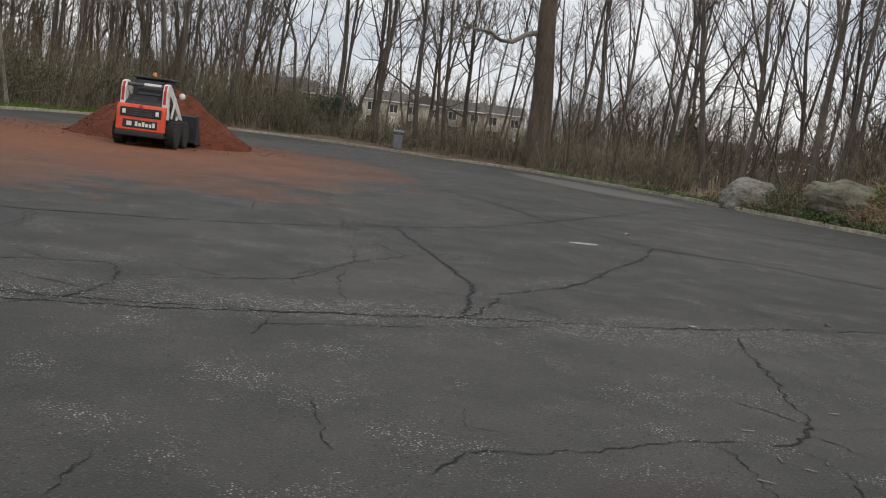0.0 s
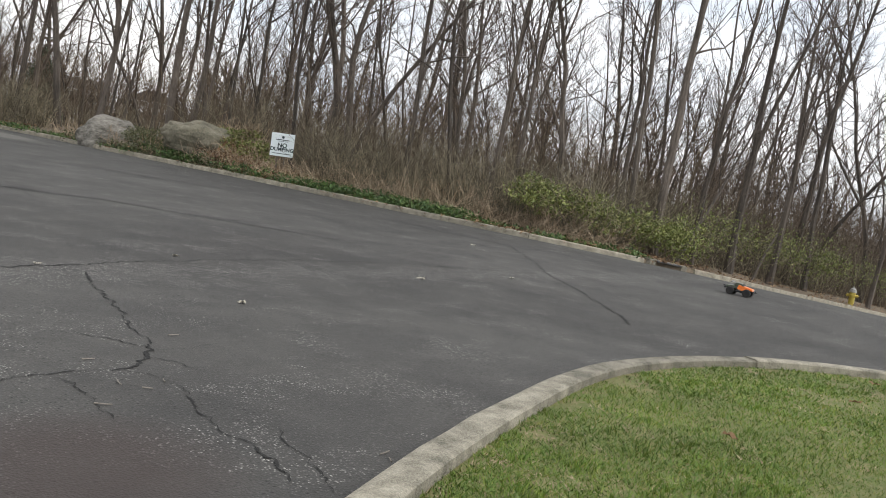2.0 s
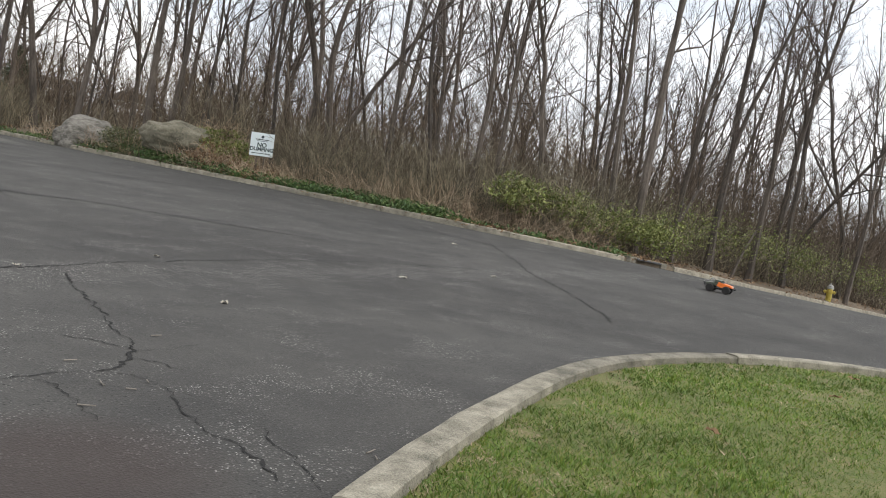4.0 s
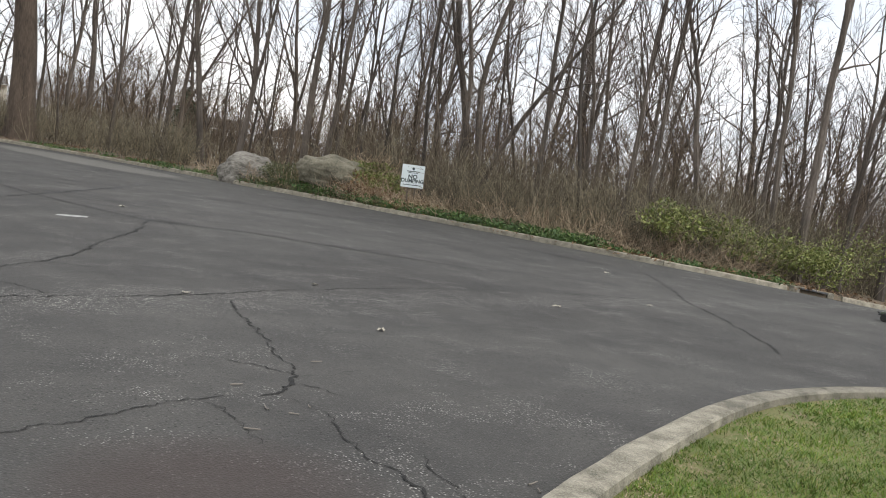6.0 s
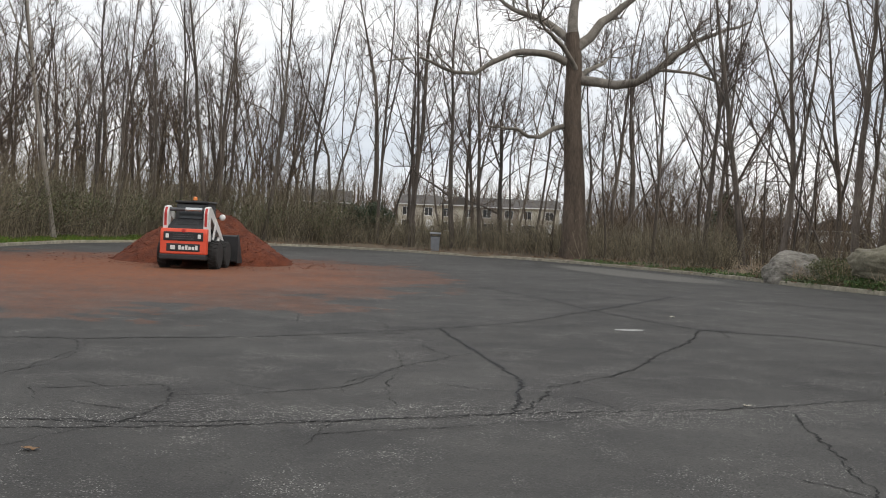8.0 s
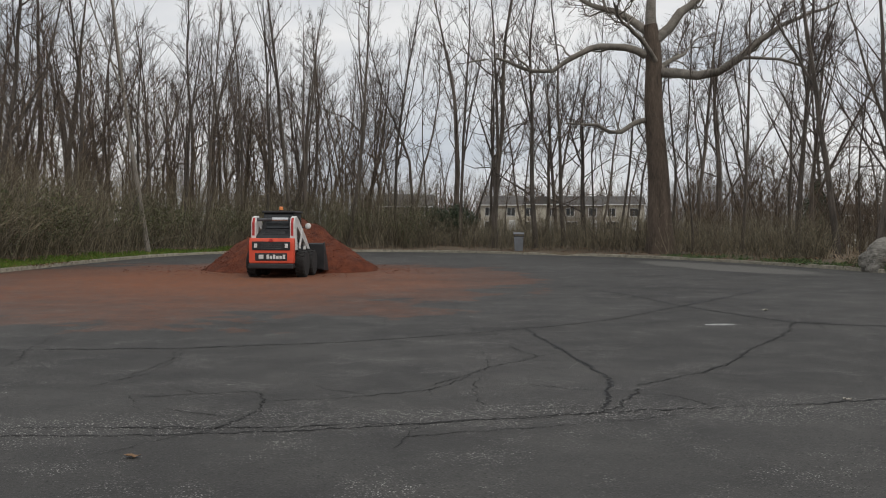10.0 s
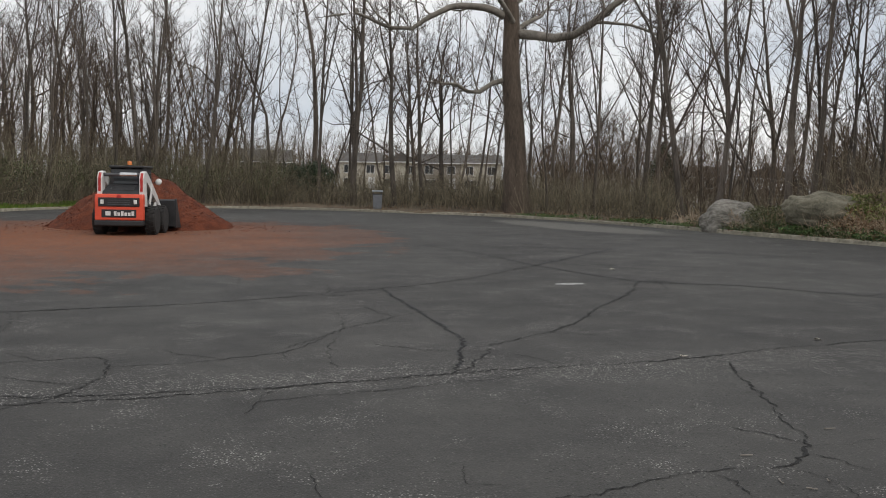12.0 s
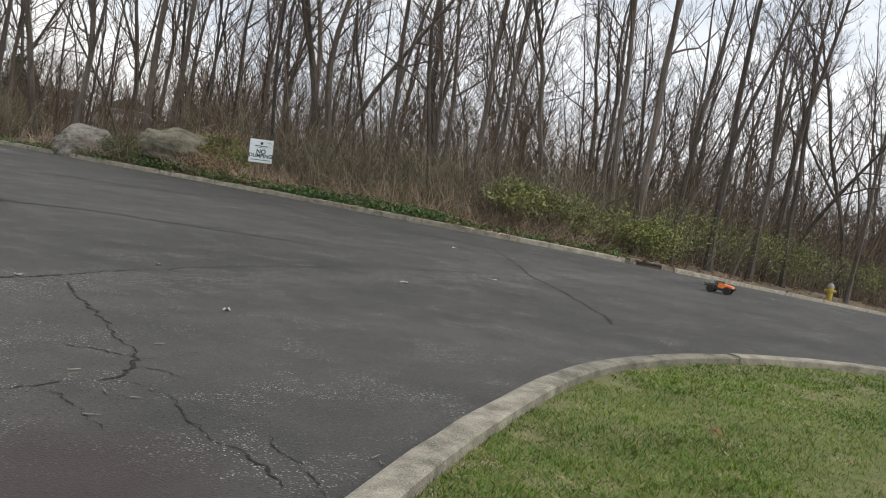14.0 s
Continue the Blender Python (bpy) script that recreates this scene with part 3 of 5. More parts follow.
for k, (points, width) in enumerate([
    ([(5.5, 23.6), (8.6, 22.3), (9.78, 21.9), (11.87, 20.3), (13.8, 18.3), (15, 15.5), (15.3, 12.9)], 0.10),
    ([(2.9, 24), (3.97, 20.9), (4.46, 17.9), (5.49, 14.87), (6.9, 14.2), (7.8, 13.2), (9.5, 11.5)], 0.05),
    ([(4.46, 17.9), (7.7, 22.9), (9.5, 26)], 0.08),
    ([(8.5, 34), (10.5, 30), (12.5, 27)], 0.10),
    ([(20.5, 11.5), (26, 10.2), (34, 9.8)], 0.07),
]):
    crack(points, width, 70 + k, SEAL, step=0.1, name="sealed_seam")
crack(CRACKS[1][0], 0.05, 2, SEAL, name="worn_seam")


def patch_on_lot(name, cx, cy, rx, ry, turn, mat, label, lift=0.004):
    rng = random.Random(int(cx * 10 + cy))
    V = [(cx, cy, road_z(cx) + lift)]
    n = 40
    for k in range(n):
        a = 6.28318 * k / n
        r = 1 + 0.25 * noise.noise(Vector((math.cos(a) * 2, math.sin(a) * 2, cx))) + rng.uniform(-0.05, 0.05)
        x, y = rx * r * math.cos(a), ry * r * math.sin(a)
        px, py = cx + x * math.cos(turn) - y * math.sin(turn), cy + x * math.sin(turn) + y * math.cos(turn)
        V.append((px, py, road_z(px) + lift))
    ob = mesh(name, V, [(0, 1 + k, 1 + (k + 1) % n) for k in range(n)], mat)
    tagged(ob, label, "patch", kind="structure")


patch_on_lot("white_scuff", 4.16, 14.4, 0.26, 0.12, 0.3, CHALK, "small white scuff mark on the asphalt")


# ---------------------------------------------------------------- trees
def branch_line(rng, start, way, length, n, wander, lift):
    pts, p, d = [start.copy()], start.copy(), way.normalized()
    for _ in range(n):
        d = (d + Vector((rng.gauss(0, wander), rng.gauss(0, wander), rng.gauss(0, wander) + lift))).normalized()
        p = p + d * (length / n)
        pts.append(p.copy())
    return pts


def taper(r0, r1, n):
    return [r0 + (r1 - r0) * i / (n - 1) for i in range(n)]


def side_way(rng, along, angle):
    a = along.normalized()
    u = a.cross(Vector((rng.gauss(0, 1), rng.gauss(0, 1), rng.gauss(0, 1)))).normalized()
    return a * math.cos(angle) + u * math.sin(angle)


def spike(V, F, p, way, length, r):
    """A thin straight twig that runs to a point."""
    d = way.normalized()
    u = d.cross(Vector((0.3, 0.2, 1))).normalized() * r
    w = d.cross(u)
    k = len(V)
    V += [p + u, p - 0.5 * u + 0.87 * w, p - 0.5 * u - 0.87 * w, p + d * length]
    F += [(k, k + 1, k + 3), (k + 1, k + 2, k + 3), (k + 2, k, k + 3)]


def twigs_on(rng, V, F, line, r, count, length, levels, fork=0.7, lift=0.06):
    """Side shoots along a branch, and shoots upon those."""
    n = len(line) - 1
    for _ in range(count):
        s = rng.uniform(0.15, 1.0) ** 0.8 * n
        i = min(int(s), n - 1)
        p = line[i].lerp(line[i + 1], s - i)
        d = side_way(rng, line[i + 1] - line[i], rng.uniform(0.35, fork + 0.35))
        d = (d + Vector((0, 0, 0.25))).normalized()
        size = length * rng.uniform(0.55, 1.2) * (1.15 - 0.5 * s / n)
        if not levels:
            spike(V, F, p, d, size, r)
            continue
        shoot = branch_line(rng, p, d, size, 2, 0.22, lift)
        tube(V, F, shoot, taper(r, max(0.35 * r, 0.003), 3), 3)
        twigs_on(rng, V, F, shoot, max(r * 0.6, 0.0055), max(3, count - 1), size * 0.62, levels - 1, fork, lift)


def make_tree(seed, height, r0, limbs, first, spread, shoots, lean=0.03, bark=None, sides=7, crook=0.05, levels=1, forks=1):
    """Mesh data for a bare tree: trunk, forked leaders and rising limbs, and twigs."""
    rng = random.Random(seed)
    V, F, W, G = [], [], [], []
    way = Vector((rng.gauss(0, lean), rng.gauss(0, lean), 1))
    trunk = branch_line(rng, Vector((0, 0, -0.25)), way, height + 0.25, 11, crook, 0.06)
    radii = [r0 * (1.35 if i == 0 else 1.0) * (1 - 0.93 * (i / 11) ** 1.1) + 0.012 for i in range(12)]
    tube(V, F, trunk, radii, sides)
    stems = [(trunk, radii, limbs, 1.0)]
    for _ in range(forks):
        i = rng.randrange(3, 6)
        size = height * (1 - i / 11) * rng.uniform(0.75, 0.95)
        leader = branch_line(rng, trunk[i], side_way(rng, trunk[i + 1] - trunk[i], rng.uniform(0.25, 0.5)), size, 8, 0.07, 0.10)
        lr = taper(radii[i] * 0.72, 0.012, 9)
        tube(V, F, leader, lr, 6)
        stems.append((leader, lr, limbs // 3, 0.7))
    for line, rad, count, full in stems:
        n = len(line) - 1
        low = first if line is trunk else 0.15
        for k in range(count):
            h = low + (0.98 - low) * ((k + rng.random()) / count) ** 0.85
            s = min(h * n, n - 0.01)
            i = int(s)
            p = line[i].lerp(line[i + 1], s - i)
            length = full * height * spread * (1.10 - h) * rng.uniform(0.65, 1.25) + 0.6
            r = min(rad[i] * 0.5, 0.007 + 0.009 * length)
            limb = branch_line(rng, p, side_way(rng, line[i + 1] - line[i], rng.uniform(0.5, 1.2)), length, 5, 0.20, 0.11)
            tube(V, F, limb, taper(r, 0.008, 6), 4)
            twigs_on(rng, W, G, limb, max(r * 0.36, 0.0075), shoots, length * 0.5, levels)
        twigs_on(rng, W, G, line[n // 2:], 0.008, shoots + 2, height * 0.11, levels)
    meshes = []
    for name, v, f, m in (("trunk", V, F, bark or BARK), ("crown", W, G, TWIG)):
        data = bpy.data.meshes.new(name)
        data.from_pydata([tuple(q) for q in v], [], f)
        data.materials.append(m)
        meshes.append(data)
    return meshes


def plant(meshes, x, y, z, turn, size, label, group, lean=(0, 0), thick=1.0):
    m = pose(x, y, z, lean[0], lean[1], 0) @ pose(0, 0, 0, 0, 0, turn) @ Matrix.Diagonal((size * thick, size * thick, size, 1))
    root = thing("tree", Matrix(), label, "tree", group)
    root.matrix_basis = m
    for data in meshes:
        ob = new(data.name, data)
        ob.parent = root
        if data.name.startswith("crown"):
            ob["kind"] = "stuff"
    return root


def polar(az, r):
    return r * math.sin(radians(az)), r * math.cos(radians(az))


def kerb_range(az):
    """Distance of the kerb in a direction."""
    w = Vector((math.sin(radians(az)), math.cos(radians(az)), 0))
    best = 60.0
    for a, b in zip(kerb_path, kerb_path[1:]):
        ca, cb = w.x * a.y - w.y * a.x, w.x * b.y - w.y * b.x
        if ca * cb <= 0 and (a + b).dot(w) > 0:
            s = ca / (ca - cb) if ca != cb else 0
            best = min(best, a.lerp(b, s).dot(w))
    return best


def stand(az, back):
    """A place so many metres behind the kerb in a direction, on the soil."""
    r = kerb_range(az)
    x, y = polar(az, r + back)
    return x, y, bank_z(x, y, back)


TALL = [make_tree(10 + k, 13.5 + k % 3, 0.115 + 0.018 * (k % 4), 18, 0.30, 0.32, 7, crook=0.075, forks=k % 2) for k in range(6)]
RICH = [make_tree(110 + k, 14 + k % 3, 0.14 + 0.018 * (k % 3), 15, 0.26, 0.34, 4, crook=0.075, levels=2, forks=1) for k in range(5)]
SLIM = [make_tree(30 + k, 11 + k % 3, 0.055 + 0.01 * (k % 3), 13, 0.30, 0.28, 6, lean=0.06, sides=6, crook=0.085, forks=0) for k in range(6)]
BROAD = [make_tree(50 + k, 11.5 + k, 0.17, 15, 0.20, 0.42, 4, crook=0.06, levels=2, forks=2) for k in range(4)]
PALE = [make_tree(70, 14, 0.15, 7, 0.5, 0.26, 4, bark=PALE_BARK, crook=0.02)]
BARE = "bare grey-brown woodland tree with fine twigs, early spring"
SLIMLY = "slender bare young tree at the wood's edge"

rng = random.Random(77)
# trees of the wood's edge that stand out: direction, metres behind the kerb, kind, size, thickness, lean
EDGE = [
    (-17.7, 2.0, PALE[0], 1.0, 1.0, -8), (-14.5, 4, TALL[0], 0.95, 0.9, 2), (-12.4, 6, TALL[1], 0.9, 0.9, -1), (-9.3, 3, TALL[2], 1.0, 0.9, -3),
    (-8.6, 4.5, BROAD[0], 1.0, 1.0, 1), (-3.2, 4, TALL[3], 0.95, 1.0, 3), (-1.2, 7, SLIM[0], 1.0, 1.0, 2), (2.9, 3.5, TALL[4], 1.0, 1.3, -1),
    (5.4, 4, BROAD[1], 1.0, 1.1, -1.5), (7.1, 4.2, TALL[5], 0.9, 1.3, 0), (8.8, 7, SLIM[1], 1.1, 1, -2), (10.3, 6, SLIM[2], 1.1, 1.1, 2),
    (14.6, 3, SLIM[3], 1.0, 1.2, 2), (17.4, 4.5, TALL[0], 0.9, 0.9, 1), (20.3, 6, BROAD[2], 1.0, 1.0, 2), (22.6, 4.5, TALL[2], 1.0, 1.3, -1),
] + [
    (24.6, 3.5, BROAD[3], 0.95, 1.3, 0), (29.7, 4.5, TALL[1], 0.95, 1.25, 1), (33.1, 5, SLIM[4], 1.1, 1.3, -2), (35.8, 3.2, TALL[3], 0.9, 0.9, -1),
    (39.0, 4, SLIM[5], 1.1, 1.2, 1), (42.7, 3.5, TALL[4], 0.95, 0.8, 0.5), (45.5, 3, SLIM[0], 1.15, 1.3, -1), (47.9, 3, TALL[5], 0.95, 0.85, 1),
    (49.1, 3.5, TALL[0], 0.9, 0.85, 2), (52.3, 4.5, SLIM[1], 1.2, 1.3, 0), (56.5, 3.5, TALL[1], 1.0, 0.8, -1), (58.2, 3.0, TALL[2], 1.05, 0.95, 1.5),
    (60.4, 3.2, TALL[3], 1.05, 0.8, 1.5), (62.6, 3, TALL[4], 1.1, 0.95, 3), (64.9, 2.6, BROAD[0], 1.1, 0.8, 4), (66.8, 3, SLIM[2], 1.3, 1.4, 3),
] + [
    (70.2, 2.2, TALL[5], 1.1, 0.8, 2), (72.5, 3, BROAD[2], 1.0, 0.9, 1), (59.6, 2.4, SLIM[4], 0.75, 1.3, 44), (64.0, 2.2, SLIM[1], 0.7, 1.2, 38),
    (-6.0, 3.2, TALL[1], 1.0, 0.9, 4), (0.8, 4, TALL[5], 1.0, 0.9, 2), (-11.0, 3.4, TALL[3], 1.0, 0.9, 3),
]
for az, back, meshes, size, thick, lean in EDGE:
    x, y, z = stand(az, back)
    turn = rng.uniform(0, 360)
    if meshes in TALL:
        meshes = RICH[TALL.index(meshes) % 5]
    if az < 21:
        size *= 1.36 if -10 < az < 6 else 1.22
    thick *= 0.62 if az < 36 else 0.8
    plant(meshes, x, y, z, turn, size, "pale smooth-barked leaning tree forked high up" if meshes is PALE[0] else BARE, "trees of the wood's edge",
          (0, lean), thick)
# the wood behind
for k in range(190):
    u = (k + rng.random()) / 190
    az = -32 + 29 * u / 0.36 if u < 0.36 else -3 + 28 * (u - 0.36) / 0.2 if u < 0.56 else 25 + 52 * (u - 0.56) / 0.44
    back = 5 + 40 * rng.random() ** 1.4
    x, y, z = stand(az, back)
    slim = rng.random() < 0.6
    plant(rng.choice(SLIM if slim else TALL + BROAD), x, y, z, rng.uniform(0, 360), rng.uniform(0.8, 1.2) * (1.12 if back > 20 else 0.95) * (1.06 if az < -12 else 1.2 if az < 4 else 1.0),
          SLIMLY if slim else BARE, "trees of the wood", (rng.gauss(0, 2.5), rng.gauss(0, 2.5)), rng.uniform(0.8, 1.2))


def build_oak():
    """The great tree beside the lot, its limbs spread wide."""
    x, y, z = stand(12.4, 2.6)
    root = thing("tree", pose(x, y, 0, 0, 0, -12.4), "massive old tree with furrowed trunk and wide crooked limbs", "tree")
    rg = random.Random(3)
    V, F = [], []
    trunk = spline([(0.45, 0, z - 0.3), (0.3, 0, z + 1.2), (0.2, 0, 4.1), (-0.1, 0, 8), (-0.1, 0, 10.6), (-0.3, 0, 12.1)], 0.5)
    n = len(trunk)
    tube(V, F, trunk, [0.66 + 0.3 * math.exp(-i / 1.6) - 0.30 * i / n + 0.03 * noise.noise(Vector((i, 0, 0))) for i in range(n)], 14)
    for v in V:
        k = math.exp(-max(0, v.z - z) / 0.8)
        a = math.atan2(v.y, v.x - 0.4)
        v.x, v.y = 0.4 + (v.x - 0.4) * (1 + 0.16 * k * math.sin(5 * a)), v.y * (1 + 0.16 * k * math.sin(5 * a))
    mesh("trunk", V, F, OAK_BARK, root, smooth=True)
    limbs = [
        ([(0.3, 0, 9.6), (1.2, -0.4, 9.5), (2.1, -0.7, 9.3), (3.1, -0.9, 9.4), (4.1, -1.0, 10.1), (5.1, -1.1, 10.9), (6.1, -1.2, 11.6), (7.4, -1.2, 12.1), (8.6, -1.4, 12.5)], 0.27),
        ([(-0.5, 0, 10.6), (-1.6, -0.3, 10.9), (-3.3, -0.6, 10.9), (-4.6, -0.8, 10.2), (-5.3, -0.9, 9.7), (-6.3, -1.0, 9.7), (-8.1, -1.2, 10.4), (-9.6, -1.2, 10.3)], 0.22),
        ([(-0.4, 0, 7.2), (-1.0, -0.4, 7.0), (-1.7, -0.6, 6.5), (-2.3, -0.7, 6.5), (-2.9, -0.8, 6.85), (-4.6, -1.0, 7.0)], 0.15),
    ] + [
        ([(-0.3, 0, 11.6), (-1.3, 0.3, 12.5), (-2.0, 0.4, 13.0), (-3.4, 0.6, 13.4), (-5.0, 0.8, 14.6)], 0.26),
        ([(0.0, 0, 11.3), (0.7, 0.4, 12.0), (1.3, 0.6, 12.8), (2.8, 0.9, 14.1), (4.6, 1.0, 16)], 0.30),
        ([(-0.3, 0, 12.0), (-0.2, 0.1, 14), (0.4, 0.3, 17)], 0.30),
        ([(4.1, -1.0, 10.1), (5.2, -1.4, 10.0), (6.6, -1.8, 9.6), (7.8, -2.2, 9.0)], 0.09),
        ([(0.0, -0.3, 10.2), (-0.8, -1.6, 11.2), (-1.6, -3.2, 11.6), (-2.0, -4.6, 12.2)], 0.16),
        ([(0.0, 0.3, 9.8), (0.9, 1.7, 10.6), (1.6, 3.6, 11.2), (2.0, 5, 12)], 0.16),
    ]
    W, G = [], []
    for pts, r in limbs:
        line = spline(pts, 0.55)
        line = [p + 0.10 * Vector((noise.noise(p * 1.3), noise.noise(p * 1.3 + Vector((9, 0, 0))), noise.noise(p * 1.3 + Vector((0, 9, 0))))) for p in line]
        V, F = [], []
        tube(V, F, line, taper(r, 0.05, len(line)), 8)
        mesh("limb", V, F, OAK_LIMB, root, "pale crooked limb", True)
        for _ in range(5):
            i = rg.randrange(len(line) // 4, len(line) - 1)
            bough = branch_line(rg, line[i], side_way(rg, line[i + 1] - line[i], rg.uniform(0.5, 1.1)) + Vector((0, 0, 0.35)), rg.uniform(1.4, 3.4), 7, 0.30, 0.06)
            V, F = [], []
            tube(V, F, bough, taper(max(0.035, 0.30 * r), 0.015, 8), 6)
            mesh("bough", V, F, OAK_LIMB, root, "", True)
            twigs_on(rg, W, G, bough, 0.018, 6, 1.2, 1, 0.9)
        twigs_on(rg, W, G, line[2:], 0.028, 8, 2.4, 2, 0.9)
    tagged(mesh("crown", W, G, TWIG, root), kind="stuff")


build_oak()


def build_evergreen(az, back, height, seed):
    x, y, z = stand(az, back)
    root = thing("tree", pose(x, y, z), "dark green evergreen tree among bare trunks", "tree", "evergreens")
    rg = random.Random(seed)
    V, F = [], []
    tube(V, F, [Vector((0, 0, -0.2)), Vector((0, 0, height))], [0.14, 0.02], 6)
    mesh("trunk", V, F, BARK, root)
    V, F = [], []
    for _ in range(2600):
        h = rg.random() ** 1.3
        r = (1 - h ** 2.6) * height * 0.36 * rg.uniform(0.2, 1.0) ** 0.6 * (0.8 + 0.5 * noise.noise(Vector((h * 5, rg.choice((0, 2, 4)), seed))))
        a = rg.uniform(0, 6.283)
        p = Vector((r * math.cos(a), r * math.sin(a), (0.06 + 0.94 * h) * height - 0.15 * r + rg.gauss(0, 0.1)))
        d = Vector((rg.gauss(0, 1), rg.gauss(0, 1), rg.gauss(0, 0.5))).normalized() * 0.14
        e = d.cross(Vector((rg.gauss(0, 1), rg.gauss(0, 1), 1))).normalized() * 0.07
        k = len(V)
        V += [p - d, p + e, p + d, p - e]
        F.append((k, k + 1, k + 2, k + 3))
    tagged(mesh("crown", V, F, NEEDLE, root), kind="stuff")


for az, back, height, seed in ((21.4, 32, 5.0, 3),):
    build_evergreen(az, back, height, seed)


# ---------------------------------------------------------------- undergrowth
def stems(name, label, az0, az1, near, deep, count, tall, mat, seed, side=2, bend=0.25, r=0.009, clear=True):
    rg = random.Random(seed)
    V, F = [], []
    for _ in range(count):
        az = rg.uniform(az0, az1)
        back = near + deep * rg.random() ** 1.3
        x, y, z = stand(az, back)
        if clear and ((22.5 < az < 37.2 and back < 2.8) or (x > 23 and y < 15.4)):
            continue
        if clear and 22 < az < 33.5 and rg.random() < 0.6:
            continue
        h = tall * rg.uniform(0.4, 1.2)
        line = branch_line(rg, Vector((x, y, z - 0.05)), Vector((rg.gauss(0, bend), rg.gauss(0, bend), 1)), h, 3, 0.22, -0.05)
        tube(V, F, line, taper(r * rg.uniform(0.7, 1.5), 0.004, 4), 3)
        for _ in range(side):
            i = rg.randrange(1, 3)
            q = line[i].lerp(line[i + 1], rg.random())
            spike(V, F, q, side_way(rg, line[i + 1] - line[i], rg.uniform(0.4, 1.1)), h * rg.uniform(0.2, 0.45), r * 0.6)
    ob = mesh(name, V, F, mat)
    return tagged(ob, label, "undergrowth", kind="stuff")


stems("undergrowth", "dense brown bare brush along the wood's edge", -31, -1, 1.8, 9, 4000, 3.5, STEM, 1, 6, 0.25, 0.010)
stems("undergrowth", "sparse low brush on the leafy slope", -3, 22, 2.2, 12, 4200, 1.9, STEM, 6, 6, 0.3, 0.009)
stems("undergrowth", "tangled bare brush and brambles along the bank", 30, 76, 1.4, 5, 4600, 2.2, STEM, 2, 6, 0.38, 0.008)
stems("undergrowth", "low brush behind the boulders", 21, 31, 2.4, 7, 700, 1.5, STEM, 26, 6, 0.38, 0.008)
stems("undergrowth", "deep brown brush inside the wood", 31, 76, 5, 16, 1500, 2.9, TWIG_BRUSH, 22, 7, 0.30, 0.010)
stems("undergrowth", "tall hazy brush beyond the hydrant", 60, 80, 4, 18, 900, 4.2, TWIG_BRUSH, 23, 8, 0.2, 0.010)
stems("saplings", "thin upright bare saplings inside the wood", -31, -2, 4, 24, 800, 5.0, TWIG_BRUSH, 3, 8, 0.12, 0.012)
stems("saplings", "thin upright bare saplings among the trunks", -5, 24, 4, 24, 420, 4.5, TWIG_BRUSH, 7, 8, 0.12, 0.012)
stems("saplings", "thin grey saplings crowding the wood's edge", 22, 76, 3, 26, 900, 5.5, TWIG_BRUSH, 8, 8, 0.14, 0.010)
stems("dead_vines", "pale dead vines and stalks lying on the bank", 30.8, 37.3, 0.6, 3.2, 1500, 0.75, STRAW, 4, 2, 1.3, 0.012, False)
stems("dead_vines", "dry stalks standing about the boulders", 22.5, 31.5, 0.5, 2.2, 420, 0.8, STRAW, 9, 2, 0.5, 0.008, False)
stems("dead_vines", "pale dead stalks leaning beside the kerb", 37.5, 56, 0.8, 2.4, 1100, 1.1, STRAW, 5, 2, 0.8, 0.010)


def leaves(name, label, category, spots, count, size, mat, seed, lie=0.0):
    """Small leaves in loose clumps: spots of (x, y, z, rx, ry, rz)."""
    rg = random.Random(seed)
    V, F = [], []
    for _ in range(count):
        x, y, z, rx, ry, rz = rg.choice(spots)
        while True:
            q = Vector((rg.uniform(-1, 1), rg.uniform(-1, 1), rg.uniform(-1, 1)))
            if 0.15 < q.length < 1 + 0.25 * noise.noise(q * 2.5 + Vector((x, y, z))):
                break
        p = Vector((x + q.x * rx, y + q.y * ry, z + q.z * rz))
        s = size * rg.uniform(0.6, 1.4)
        up = Vector((rg.gauss(0, 1), rg.gauss(0, 1), rg.gauss(0, 1) + lie)).normalized()
        d = up.cross(Vector((rg.gauss(0, 1), rg.gauss(0, 1), rg.gauss(0, 1)))).normalized() * s
        e = up.cross(d).normalized() * s * 0.55
        k = len(V)
        V += [p - d, p + e + up * 0.15 * s, p + d, p - e + up * 0.15 * s]
        F.append((k, k + 1, k + 2, k + 3))
    ob = mesh(name, V, F, mat)
    return tagged(ob, label, category, kind="stuff")


def strip(az0, az1, b0, b1, n, rx, rz, seed, lift=0.05):
    rg = random.Random(seed)
    out = []
    for _ in range(n):
        b = rg.uniform(b0, b1)
        x, y, z = stand(rg.uniform(az0, az1), b)
        out.append((x, y, z + lift, rx * rg.uniform(0.6, 1.3), rx * rg.uniform(0.6, 1.3), rz * rg.uniform(0.5, 1.4)))
    return out


leaves("ivy", "low dark green ivy spilling over the kerb", "ivy", strip(28.5, 47.5, 0.35, 1.1, 190, 0.38, 0.20, 1, 0.10), 14000, 0.045, IVY, 1, 1.0)
leaves("ivy", "green weeds and ivy along the kerb", "weeds", strip(47.5, 58, 0.3, 0.8, 40, 0.3, 0.12, 2), 1600, 0.045, IVY, 2, 1.0)
leaves("weeds", "patchy green weeds behind the kerb", "weeds", strip(13, 29, 0.3, 1.6, 90, 0.4, 0.10, 3), 3600, 0.045, IVY, 3, 1.0)
leaves("vines", "green vines over the low mound", "vines", strip(31.4, 34.4, 2.0, 3.2, 26, 0.5, 0.22, 4, 0.17), 3200, 0.05, SPRING, 4, 0.6)
leaves("shrub", "bushy green shrub with young leaves", "shrub", strip(50.5, 54.5, 1.2, 2.8, 14, 0.9, 0.5, 5, 1.1), 5200, 0.05, SPRING, 5)
